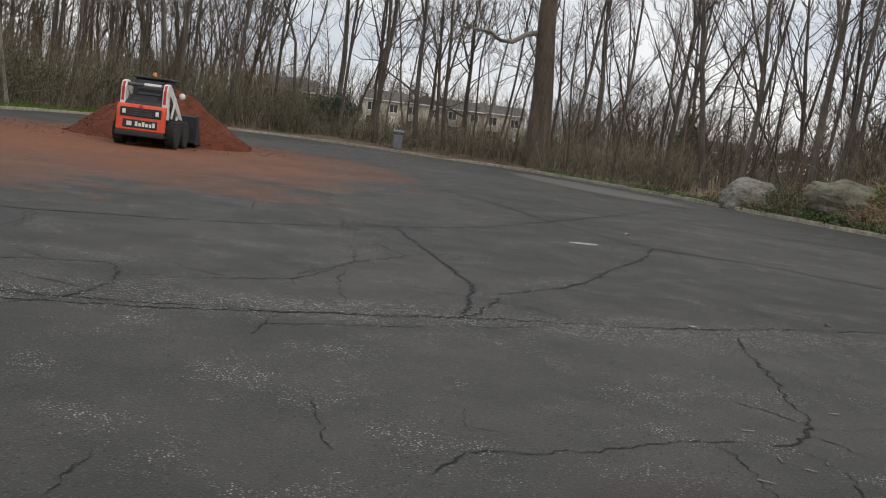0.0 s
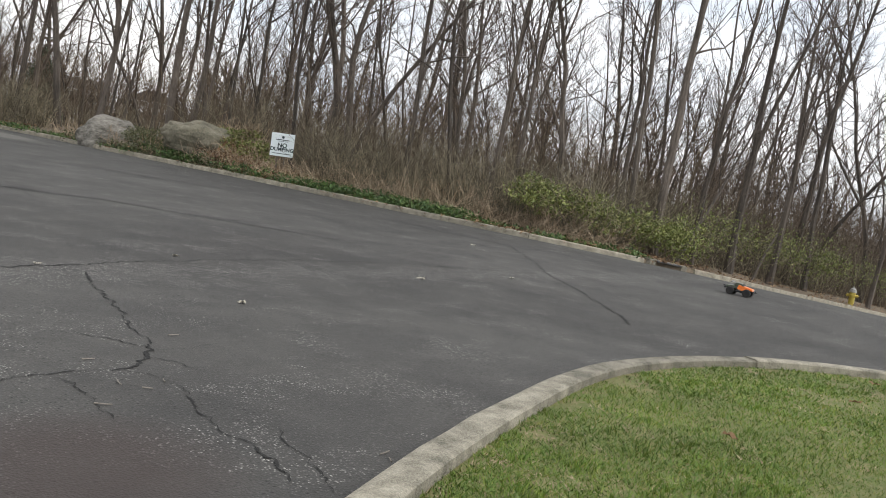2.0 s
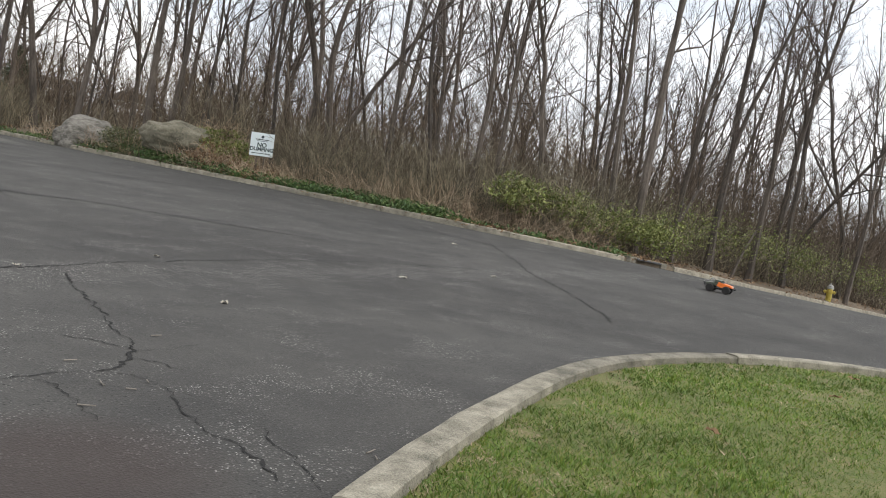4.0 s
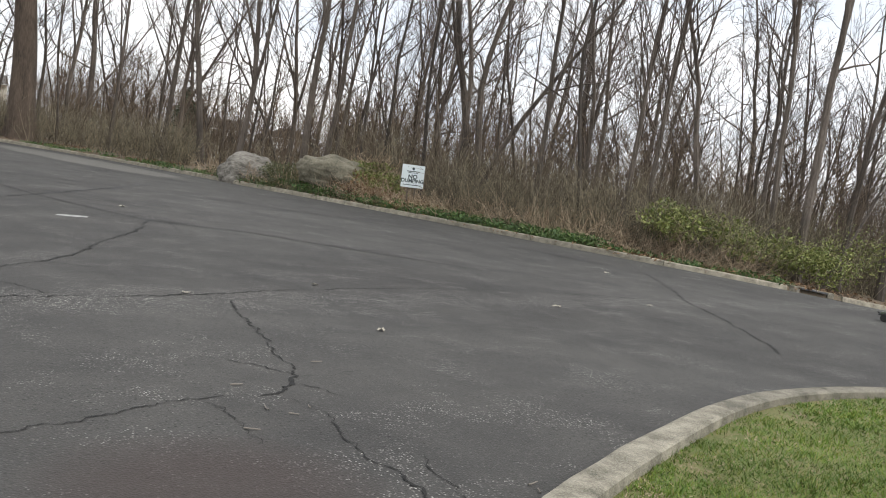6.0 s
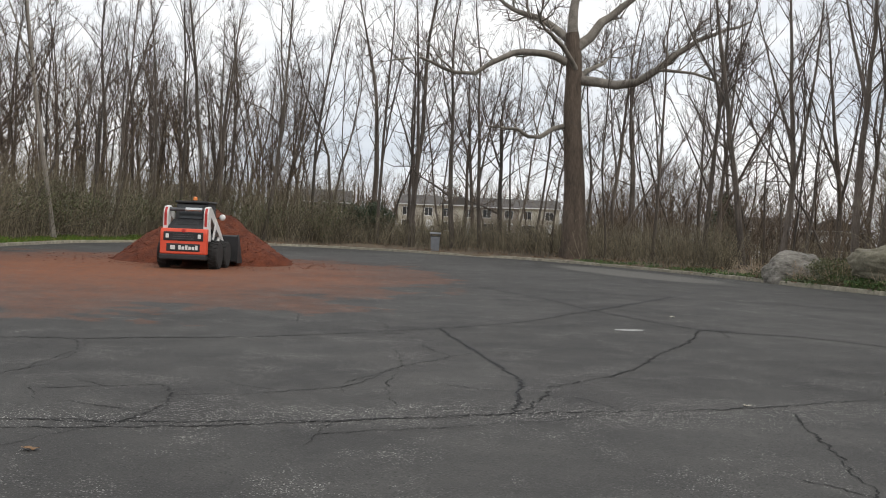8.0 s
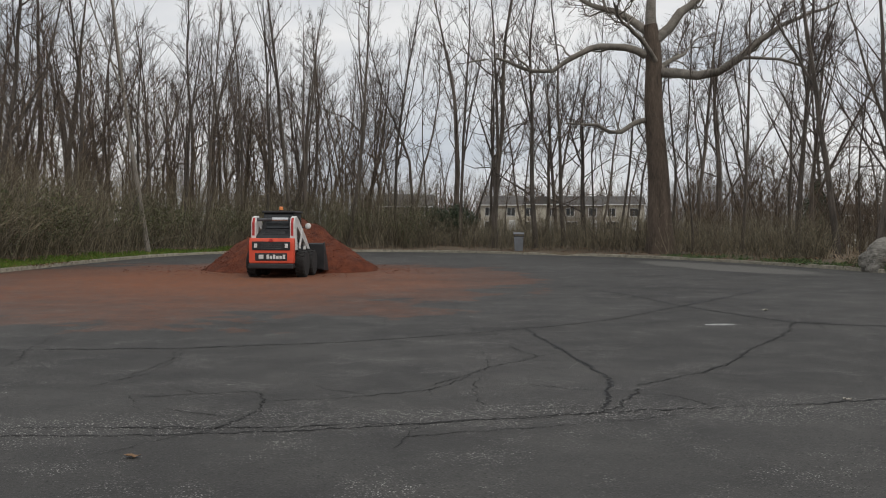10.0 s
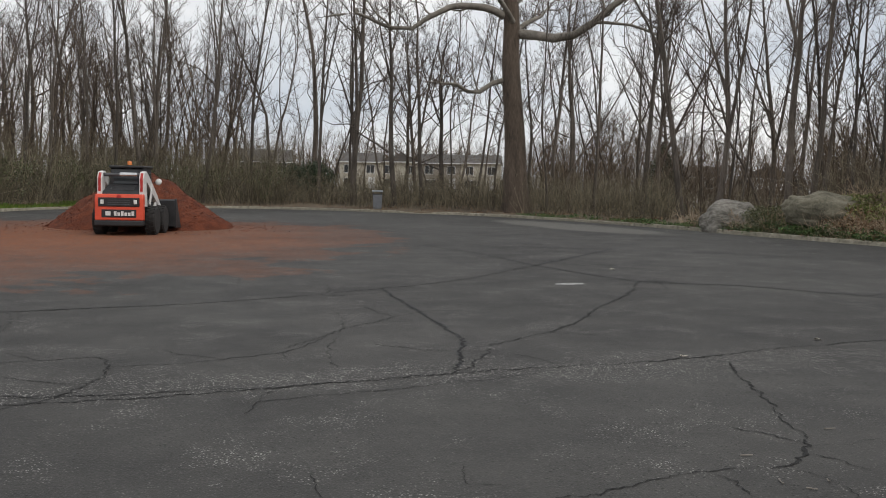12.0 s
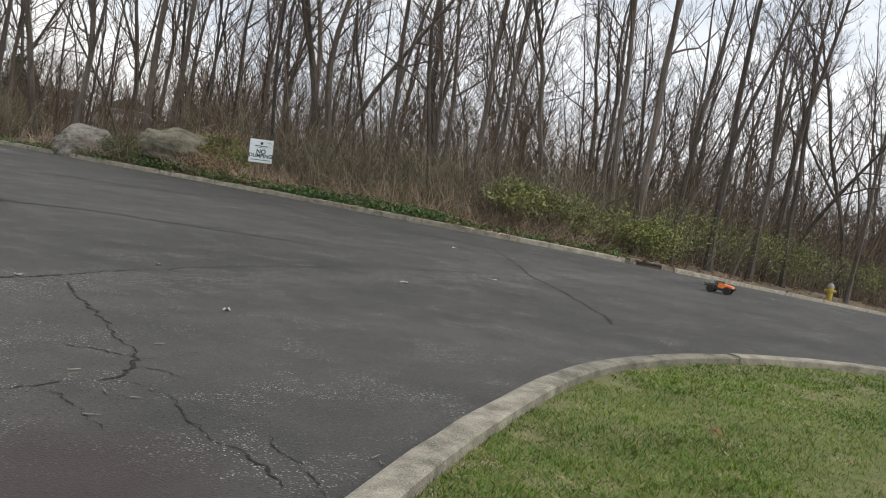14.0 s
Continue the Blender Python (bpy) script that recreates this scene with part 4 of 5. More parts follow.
leaves("shrub", "loose green shrub beside the storm drain", "shrub", strip(54.5, 60, 1.2, 3.0, 22, 0.8, 0.6, 6, 0.8), 5200, 0.045, SPRING, 6)
leaves("shrub", "sparse green shrub between the boulders", "shrub", strip(26.6, 28.6, 0.9, 1.6, 8, 0.5, 0.4, 7, 0.45), 1300, 0.04, OLIVE, 7)
leaves("shrub", "thin yellow-green bush at the wood's edge", "shrub", strip(60, 75, 1.6, 5, 60, 1.0, 0.9, 8, 1.3), 9000, 0.04, SPRING, 8)
leaves("shrub", "greenish brush below the bare trees", "shrub", strip(-28, -1, 1.8, 5, 100, 1.2, 1.1, 9, 1.6), 15000, 0.055, OLIVE, 9)
leaves("shrub", "broad dark evergreen shrub below the bare trees", "shrub", strip(-0.9, 1.3, 5, 8, 26, 1.0, 0.9, 14, 1.7), 6500, 0.07, NEEDLE, 14)
leaves("weeds", "green and tan weeds at the boulders' feet", "weeds", strip(23, 32, 0.4, 0.9, 60, 0.4, 0.20, 12, 0.10), 2600, 0.04, OLIVE, 12, 0.6)
leaves("leaf_litter", "dry brown leaves and stalks below the mound", "leaves", strip(30.8, 36.5, 0.7, 2.4, 40, 0.6, 0.22, 13, 0.15), 3200, 0.055, DRY_LEAF, 13, 0.8)
leaves("leaf_litter", "scattered dry brown leaves along the kerb", "leaves", strip(-30, 76, 0.3, 5, 420, 1.0, 0.04, 10, 0.03), 12000, 0.05, DRY_LEAF, 10, 3.0)
leaves("leaf_litter", "heap of dry brown leaves on the bank", "leaves", strip(46, 58, 0.5, 2.0, 60, 0.6, 0.08, 11, 0.05), 3000, 0.05, DRY_LEAF, 11, 2.0)


def verge():
    """The strip of mown grass behind the kerb beyond the mulch."""
    rg = random.Random(8)
    V, F = [], []
    while len(F) < 26000:
        az = rg.uniform(-32, -9)
        b = 0.2 + 2.6 * rg.random()
        x, y, z = stand(az, b)
        h, w, a = rg.uniform(0.06, 0.14), 0.03, rg.uniform(0, 6.28)
        c, s = Vector((math.cos(a) * w, math.sin(a) * w, 0)), Vector((x, y, z))
        k = len(V)
        V += [s - c, s + c, s + Vector((rg.gauss(0, 0.04), rg.gauss(0, 0.04), h))]
        F.append((k, k + 1, k + 2))
    ob = mesh("grass", V, F, GRASS)
    tagged(ob, "strip of green grass behind the kerb", "grass", kind="stuff")


verge()


# far woods that close the view
def far_woods():
    rg = random.Random(12)
    V, F = [], []
    # az from, az to, nearest and farthest past the kerb, count, least and greatest height
    for a0, a1, near, deep, count, low, high in ((-62, 105, 70, 190, 900, 7, 12), (-34, -4, 9, 45, 190, 8, 14), (-5, 16, 125, 220, 260, 9, 14), (14, 34, 30, 95, 230, 4, 9), (30, 78, 14, 75, 430, 5, 10)):
        for k in range(count):
            az = a0 + (a1 - a0) * (k + rg.random()) / count
            r = kerb_range(min(max(az, -30), 76)) + near + (deep - near) * rg.random()
            if -6 < az < 14 and r < 190 and near == 70:
                r += 110
            x, y = polar(az, r)
            h = rg.uniform(low, high)
            wide = 1 + r / 160
            line = branch_line(rg, Vector((x, y, road_z(x) + 0.2)), Vector((rg.gauss(0, 0.10), rg.gauss(0, 0.10), 1)), h, 5, 0.10, 0.06)
            tube(V, F, line, taper(rg.uniform(0.035, 0.08) * wide, 0.012, 6), 4)
            for _ in range(44):
                i = rg.randrange(1, 5)
                p = line[i].lerp(line[i + 1], rg.random())
                spike(V, F, p, side_way(rg, Vector((0, 0, 1)), rg.uniform(0.3, 1.1)), rg.uniform(1.0, 3.4), 0.015 * wide)
    ob = mesh("far_woods", V, F, TWIG_BRUSH)
    tagged(ob, "distant bare woods behind the houses", "woods", kind="stuff")


far_woods()


# ---------------------------------------------------------------- mulch heap
def heap_z(x, y):
    r = math.sqrt((x / 2.95) ** 2 + (y / 3.0) ** 2)
    peak = 1.95 * max(0.0, 1 - r ** 1.15)
    peak = max(peak, 1.15 * max(0.0, 1 - (math.sqrt((x - 1.2) ** 2 + (y + 0.7) ** 2) / 2.0) ** 1.2))
    return peak * (1 + 0.14 * noise.noise(Vector((x * 1.4, y * 1.4, 4)))) + 0.06 * noise.noise(Vector((x * 4, y * 4, 2))) * min(1, peak * 3)


def build_heap():
    root = thing("mulch_pile", pose(-5.45, 32.6, 0), "tall heap of red-brown bark mulch on the asphalt", "mulch pile")
    V, F = [(0, 0, heap_z(0, 0))], []
    rings, sides = 30, 72
    for i in range(1, rings + 1):
        for k in range(sides):
            a = 6.28318 * k / sides
            r = 1.06 * i / rings * (1 + 0.12 * noise.noise(Vector((math.cos(a) * 1.5, math.sin(a) * 1.5, 8))))
            x, y = 2.95 * r * math.cos(a), 3.0 * r * math.sin(a)
            V.append((x, y, heap_z(x, y) if i < rings else -0.02))
    F += [(0, 1 + k, 1 + (k + 1) % sides) for k in range(sides)]
    for i in range(rings - 1):
        for k in range(sides):
            a, b = 1 + i * sides + k, 1 + i * sides + (k + 1) % sides
            F.append((a, a + sides, b + sides, b))
    mesh("mound", V, F, MULCH_BODY, root, smooth=True)
    rg = random.Random(21)
    V, F = [], []
    for _ in range(7000):
        a, r = rg.uniform(0, 6.2832), math.sqrt(rg.random()) * 1.02
        if rg.random() < 0.18:
            r = 1.0 + 0.9 * rg.random() ** 2
        x, y = 2.95 * r * math.cos(a), 3.0 * r * math.sin(a)
        p = Vector((x, y, max(heap_z(x, y), 0) + 0.012))
        d = Vector((rg.gauss(0, 1), rg.gauss(0, 1), rg.gauss(0, 0.15))).normalized() * rg.uniform(0.014, 0.036)
        e = d.cross(Vector((rg.gauss(0, 0.4), rg.gauss(0, 0.4), 1))).normalized() * 0.014
        k = len(V)
        V += [p - d - e, p - d + e, p + d + e * 0.5 + Vector((0, 0, 0.01)), p + d - e * 0.5]
        F.append((k, k + 1, k + 2, k + 3))
    ob = mesh("mulch_chips", V, F, MULCH, root)
    tagged(ob, kind="stuff")


build_heap()


# ---------------------------------------------------------------- skid steer loader
def wheel_with_tyre(root, x, y, r, w, tyre_name="tyre", rim_mat=None, lugs=18):
    """A wheel lying along x with a lugged tyre and a dished rim."""
    hub = thing("wheel", Matrix(), "", "")
    hub.parent = root
    hub.location = (x, y, r)
    m = pose(0, 0, 0, 0, 90, 0)
    bm = lathe([(r * 0.55, -w / 2), (r * 0.9, -w / 2), (r * 0.985, -w * 0.36), (r, 0), (r * 0.985, w * 0.36), (r * 0.9, w / 2), (r * 0.55, w / 2)], 28, m)
    for k in range(lugs):
        a = 360 * k / lugs
        for s in (-1, 1):
            box(-w * 0.03, w * 0.47, -r * 0.05, r * 0.05, r * 0.96, r * 1.035, 0,
                bm, pose(0, 0, 0, a + (180 / lugs if s < 0 else 0), 0, 0) @ Matrix.Diagonal((s, 1, 1, 1)) @ pose(0, 0, 0, 0, 0, 22))
    part(tyre_name, bm, RUBBER, hub)
    out = 1 if x > 0 else -1
    bm = lathe([(r * 0.56, -w * 0.3), (r * 0.56, w * 0.44), (r * 0.46, w * 0.40), (r * 0.3, w * 0.18), (r * 0.12, w * 0.2), (r * 0.12, w * 0.34), (r * 0.02, w * 0.36)], 20,
               pose(0, 0, 0, 0, 90 * out, 0))
    part("rim", bm, rim_mat or WHITE_PAINT, hub)
    return hub


def build_loader():
    root = thing("skid_steer_loader", pose(-5.03, 27.75, 0, 0, 0, -4.5), "orange and white skid steer loader parked at the mulch heap", "loader")
    for x in (-0.72, 0.72):
        for y in (0.0, 1.06):
            wheel_with_tyre(root, x, y, 0.40, 0.29)
    part("chassis", box(-0.56, 0.56, -0.62, 1.65, 0.24, 0.92, 0.03), BLACK, root)
    part("bumper", box(-0.66, 0.66, -0.86, -0.62, 0.27, 0.42, 0.03), BLACK, root, "black steel rear bumper")
    gate = part("tailgate", prism([(-0.80, 0.42), (-0.80, 1.02), (-0.76, 1.14), (-0.60, 1.15), (-0.60, 0.42)], -0.66, 0.66, 0.03), ORANGE, root, "bright orange rear door")
    part("grille", box(-0.56, 0.56, -0.815, -0.79, 0.80, 1.05, 0.02), BLACK, gate, "black upper grille")
    part("name_plate", box(-0.47, 0.47, -0.815, -0.79, 0.50, 0.72, 0.015), BLACK, gate, "black recessed plate with pale emblem")
    bm = box(-0.36, -0.22, -0.825, -0.812, 0.55, 0.67, 0.01)
    part("emblem", bm, WHITE_PAINT, gate)
    for k in range(6):
        x = -0.13 + 0.095 * k
        part("emblem_bar", box(x, x + 0.07, -0.825, -0.812, 0.55, 0.64 + (0.035 if k in (0, 2, 5) else 0)), WHITE_PAINT, gate)
    for x in (-0.45, 0.45):
        part("tail_light", box(x - 0.045, x + 0.045, -0.835, -0.81, 0.87, 0.99, 0.01), LAMP_LENS, gate, "clear rear lamp")
    for k in range(3):
        part("grille_bar", box(-0.30, 0.30, -0.823, -0.81, 0.85 + 0.06 * k, 0.865 + 0.06 * k), STEEL, gate)
    part("badge", lathe([(0.055, 0), (0.055, 0.02), (0.04, 0.03)], 16, pose(0, -0.80, 1.085, 90, 0, 0)), RED_PAINT, gate)
    hood = part("engine_hood", prism([(-0.66, 1.14), (-0.60, 1.22), (-0.05, 1.42), (-0.05, 1.0), (-0.66, 1.0)], -0.50, 0.50, 0.03), BLACK, root, "black sloping engine cover")
    for k in range(7):
        part("louvre", box(-0.32, 0.32, -0.012, 0.012, -0.006, 0.012, 0, None, pose(0, -0.50 + 0.055 * k, 1.262 + 0.02 * k, 20, 0, 0)), STEEL, hood)
    # cab
    cab = part("cab", prism([(-0.05, 0.9), (-0.05, 1.40), (0.02, 1.84), (0.10, 1.90), (1.0, 1.90), (1.12, 1.3), (1.22, 0.9)], -0.45, 0.45, 0.03), BLACK, root, "black operator cab")
    part("rear_window", box(-0.34, 0.34, -0.03, 0.03, -0.19, 0.19, 0.01, None, pose(0, -0.025, 1.61, -9, 0, 0)), CAB_GLASS, cab)
    for x in (-1, 1):
        part("side_window", box(x * 0.455 - 0.01, x * 0.455 + 0.01, 0.16, 0.95, 1.25, 1.75, 0.01), CAB_GLASS, cab)
    part("roof", box(-0.49, 0.49, -0.02, 1.08, 1.88, 1.945, 0.025), BLACK, cab)
    beacon = part("beacon_base", lathe([(0.07, 1.94), (0.07, 1.97), (0.05, 1.975)], 14, pose(0.0, 0.35, 0)), BLACK, cab)
    part("beacon", lathe([(0.06, 1.972), (0.062, 2.04), (0.05, 2.07), (0.02, 2.08)], 14, pose(0.0, 0.35, 0)), BEACON, beacon, "amber warning beacon")
    # lift arms
    for s in (-1, 1):
        x0, x1 = sorted((s * 0.50, s * 0.64))
        upright = part("lift_arm", prism([(-0.62, 1.12), (-0.62, 1.60), (-0.52, 1.76), (-0.30, 1.79), (-0.12, 1.70), (0.75, 1.22), (1.55, 0.72), (1.50, 0.58), (0.62, 1.02), (-0.30, 1.52), (-0.40, 1.12)], x0, x1, 0.02),
                       WHITE_PAINT, root, "white loader lift arm")
        part("stripe", prism([(-0.632, 1.22), (-0.632, 1.58), (-0.545, 1.735), (-0.53, 1.70), (-0.61, 1.55), (-0.61, 1.22)], (x0 + x1) / 2 - 0.035, (x0 + x1) / 2 + 0.035), RED_PAINT, upright)
        part("link", prism([(-0.56, 0.95), (-0.42, 1.34), (-0.34, 1.30), (-0.44, 0.92)], s * 0.57 - 0.03, s * 0.57 + 0.03, 0.01), WHITE_PAINT, root, "white arm link")
        part("lift_cylinder", tube_bm([(s * 0.60, -0.30, 0.85), (s * 0.60, 0.75, 1.15)], 0.04, 10), STEEL, root)
        part("front_link", prism([(0.62, 0.62), (0.95, 1.12), (1.06, 1.08), (0.76, 0.58)], s * 0.60 - 0.03, s * 0.60 + 0.03, 0.01), WHITE_PAINT, root)
        part("rear_post", prism([(-0.60, 0.80), (-0.52, 1.40), (-0.40, 1.36), (-0.30, 0.80)], s * 0.64 - 0.02, s * 0.64 + 0.02, 0.01), WHITE_PAINT, root, "white rear post")
        part("brace", prism([(-0.05, 0.85), (0.30, 1.45), (0.40, 1.40), (0.06, 0.82)], s * 0.64 - 0.02, s * 0.64 + 0.02, 0.01), WHITE_PAINT, root)
    part("cross_tube", tube_bm([(-0.55, -0.45, 1.68), (0.55, -0.45, 1.68)], 0.05, 12), STEEL, root)
    part("hose_sleeve", tube_bm([(-0.05, -0.46, 1.685), (0.42, -0.46, 1.685)], 0.062, 12), CHROME, root, "pale hose sleeve")
    mirror = part("mirror_arm", tube_bm([(0.46, 0.9, 1.45), (0.72, 0.85, 1.50)], 0.015, 6), BLACK, root)
    part("mirror", lathe([(0.02, -0.03), (0.09, -0.02), (0.095, 0.0), (0.07, 0.05), (0.02, 0.07)], 16, pose(0.70, 0.85, 1.50, 80, 0, 0)), WHITE_PAINT, mirror, "round white mirror")
    bucket = part("bucket", prism([(1.72, 0.16), (1.70, 0.94), (1.80, 0.98), (1.90, 0.90), (1.86, 0.36), (2.40, 0.14), (2.38, 0.10)], -0.98, 0.98, 0.01), BLACK, root, "wide black steel bucket")
    for s in (-1, 1):
        part("bucket_side", prism([(1.71, 0.12), (1.71, 0.98), (1.85, 1.0), (2.40, 0.18), (2.40, 0.10)], s * 0.995 - 0.015, s * 0.995 + 0.015), BLACK, bucket)


build_loader()


# ---------------------------------------------------------------- toy truck
def build_truck():
    root = thing("toy_truck", pose(16.4, 8.15, road_z(16.4), 0, 0, -165), "orange and black radio-controlled monster truck on the asphalt", "toy truck")
    r = 0.072
    for x in (-0.135, 0.135):
        for y in (-0.15, 0.15):
            wheel_with_tyre(root, x, y, r, 0.085, rim_mat=CHROME, lugs=14)
    part("chassis", box(-0.055, 0.055, -0.20, 0.20, 0.055, 0.085, 0.008), BLACK, root)
    for y in (-0.15, 0.15):
        part("axle", tube_bm([(-0.13, y, r), (0.13, y, r)], 0.010, 8), STEEL, root)
        for x in (-0.075, 0.075):
            part("shock", tube_bm([(x * 1.15, y, 0.075), (x * 0.7, y * 0.93, 0.165)], 0.012, 8), STEEL, root)
    shell = part("body_shell", prism([(0.24, 0.115), (0.235, 0.155), (0.10, 0.178), (0.045, 0.185), (-0.02, 0.20), (-0.045, 0.12), (0.05, 0.095), (0.09, 0.13), (0.20, 0.13)], -0.088, 0.088, 0.008),
                 TOY_ORANGE, root, "bright orange plastic bonnet")
    part("cab_roof", prism([(0.075, 0.183), (0.03, 0.228), (-0.075, 0.232), (-0.10, 0.195), (-0.10, 0.12), (-0.04, 0.115)], -0.075, 0.075, 0.008), TOY_CAMO, root, "dark camouflage cab")
    part("windscreen", box(-0.062, 0.062, -0.03, 0.03, -0.003, 0.003, 0, None, pose(0, 0.056, 0.208, -45, 0, 0)), CAB_GLASS, shell)
    part("truck_bed", prism([(-0.09, 0.12), (-0.09, 0.175), (-0.24, 0.165), (-0.25, 0.12)], -0.085, 0.085, 0.008), TOY_CAMO, root, "dark camouflage rear bed")
    for x in (-0.055, 0.055):
        part("roll_bar", tube_bm([(x, -0.11, 0.17), (x, -0.12, 0.235), (x, -0.155, 0.25), (x, -0.20, 0.17)], 0.007, 6), CHROME, root, "bright roll hoop")
        part("headlight", box(x - 0.02, x + 0.02, 0.233, 0.243, 0.128, 0.148, 0.003), LAMP_LENS, shell)
    part("front_bumper", tube_bm([(-0.10, 0.255, 0.12), (-0.06, 0.29, 0.10), (0.06, 0.29, 0.10), (0.10, 0.255, 0.12)], 0.011, 8), BLACK, root)
    part("rear_bumper", box(-0.085, 0.085, -0.285, -0.245, 0.10, 0.125, 0.006), BLACK, root)
    part("wheelie_bar", tube_bm([(0, -0.25, 0.12), (0, -0.31, 0.15)], 0.014, 8), BLACK, root)


build_truck()


# ---------------------------------------------------------------- sign, bin, hydrant, drain
def words(text, size, m, mat, parent, name):
    data = bpy.data.curves.new(name, "FONT")
    data.body, data.size, data.extrude, data.offset = text, size, 0.002, 0.03 * size
    data.align_x, data.align_y = "CENTER", "CENTER"
    tmp = new(name, data)
    dg = bpy.context.evaluated_depsgraph_get()
    made = bpy.data.meshes.new_from_object(tmp.evaluated_get(dg))
    bpy.data.objects.remove(tmp)
    made.materials.clear()
    made.materials.append(mat)
    ob = new(name, made)
    ob.parent = parent
    ob.matrix_local = m
    return ob


def build_sign():
    x, y, z = stand(35.2, 1.3)
    root = thing("warning_sign", pose(x, y, 0, 0, -1.2, -33), "square white sign with dark lettering on a low post", "sign")
    plate = part("plate", box(-0.37, 0.37, -0.012, 0.012, 0.86, 1.60, 0.006), SIGN_WHITE, root)
    face = pose(0, -0.0125, 1.23, 90, 0, 0)
    words("NO", 0.19, face @ pose(0.0, -0.02, 0), SIGN_INK, plate, "lettering")
    words("DUMPING", 0.165, face @ pose(0.0, -0.155, 0), SIGN_INK, plate, "lettering")
    part("text_bar", box(-0.21, 0.21, -0.016, -0.012, 1.375, 1.40), SIGN_INK, plate)
    part("text_bar", box(-0.16, 0.16, -0.016, -0.012, 1.335, 1.348), SIGN_INK, plate)
    part("text_bar", box(-0.30, 0.30, -0.016, -0.012, 0.935, 0.955), SIGN_INK, plate)
    part("emblem", lathe([(0.045, 0.0), (0.045, 0.004)], 12, pose(0, -0.012, 1.475, 90, 0, 0)), SIGN_INK, plate)
    for dx in (-0.12, 0.12):
        part("post", box(dx - 0.03, dx + 0.03, 0.013, 0.07, z - 0.3, 1.5, 0.006), POST_WOOD, root)


def build_bin():
    x, y, z = stand(4.35, 2.0)
    root = thing("litter_bin", pose(x, y, z - 0.02, 0, 0, -4), "grey ribbed litter bin with dark hooded lid", "litter bin")
    bm = bmesh.new()
    box(-0.27, 0.27, -0.27, 0.27, 0.0, 0.86, 0.02, bm)
    for v in bm.verts:
        k = 0.88 + 0.16 * v.co.z
        v.co.x, v.co.y = v.co.x * k, v.co.y * k
    body = part("body", bm, BIN_GREY, root)
    for k in range(5):
        x = -0.2 + 0.1 * k
        for s in (-1, 1):
            part("rib", box(x - 0.015, x + 0.015, s * 0.27 - 0.02, s * 0.27 + 0.02, 0.08, 0.78, 0.005), BIN_GREY, body)
    for sx in (-0.25, 0.25):
        for sy in (-0.25, 0.25):
            part("lid_post", box(sx - 0.02, sx + 0.02, sy - 0.02, sy + 0.02, 0.84, 1.0), BIN_LID, root)
    part("rim", box(-0.295, 0.295, -0.295, 0.295, 0.83, 0.88, 0.01), BIN_LID, root)
    part("lid", prism([(-0.32, 0.98), (-0.31, 1.03), (-0.16, 1.09), (0.16, 1.09), (0.31, 1.03), (0.32, 0.98)], -0.32, 0.32, 0.015), BIN_GREY, root, "grey hooded lid")


def build_hydrant():
    x, y = polar(69.35, 41.6)
    z = bank_z(x, y, 0.8) - 0.03
    root = thing("fire_hydrant", pose(x, y, z, 0, 0, 120), "yellow fire hydrant with a silver top", "hydrant")
    part("base_flange", lathe([(0.17, 0), (0.17, 0.05), (0.12, 0.07)], 16), YELLOW, root)
    barrel = part("barrel", lathe([(0.115, 0.06), (0.115, 0.44), (0.135, 0.45), (0.135, 0.50), (0.12, 0.51), (0.12, 0.60)], 18), YELLOW, root)
    part("bonnet", lathe([(0.145, 0.60), (0.145, 0.64), (0.12, 0.72), (0.07, 0.77), (0.03, 0.785), (0.03, 0.83), (0.02, 0.84)], 18), SILVER, root, "silver domed bonnet")
    for a, size in ((0, 0.055), (180, 0.055), (90, 0.075)):
        nozzle = part("nozzle", lathe([(size, 0.10), (size, 0.17), (size * 1.2, 0.17), (size * 1.2, 0.21), (0.025, 0.22), (0.025, 0.25)], 12, pose(0, 0, 0.47, 0, 90, a)), YELLOW, barrel)


def build_drain():
    x = 23.55
    z = road_z(x)
    root = thing("storm_drain", pose(x, 14.0, z, 0, 4.0, 0), "kerb inlet of a storm drain with a dark opening", "storm drain", kind="structure")
    # black on floor and back wall stands in for the shade inside the inlet
    part("inlet_floor", box(-0.72, 0.72, -0.06, 0.75, -0.30, -0.26), BLACK, root)
    part("back_wall", box(-0.72, 0.72, 0.70, 0.80, -0.26, 0.10), BLACK, root)
    for s in (-1, 1):
        part("cheek", box(s * 0.86 - 0.16, s * 0.86 + 0.16, 0.0, 0.8, -0.26, 0.165, 0.02), CONCRETE, root)
    part("top_slab", box(-0.70, 0.70, 0.02, 0.8, 0.115, 0.17, 0.015), CONCRETE, root, "weathered concrete top slab")
    part("hood", box(-0.66, 0.66, -0.01, 0.02, 0.10, 0.15, 0.008), STEEL, root, "rusty iron hood bar")
    part("apron", prism([(-0.45, 0.006), (-0.05, -0.05), (0.0, -0.26), (-0.45, -0.05)], -0.70, 0.70), CRACK, root, "dark sunken apron")


build_sign()
build_bin()
build_hydrant()
build_drain()


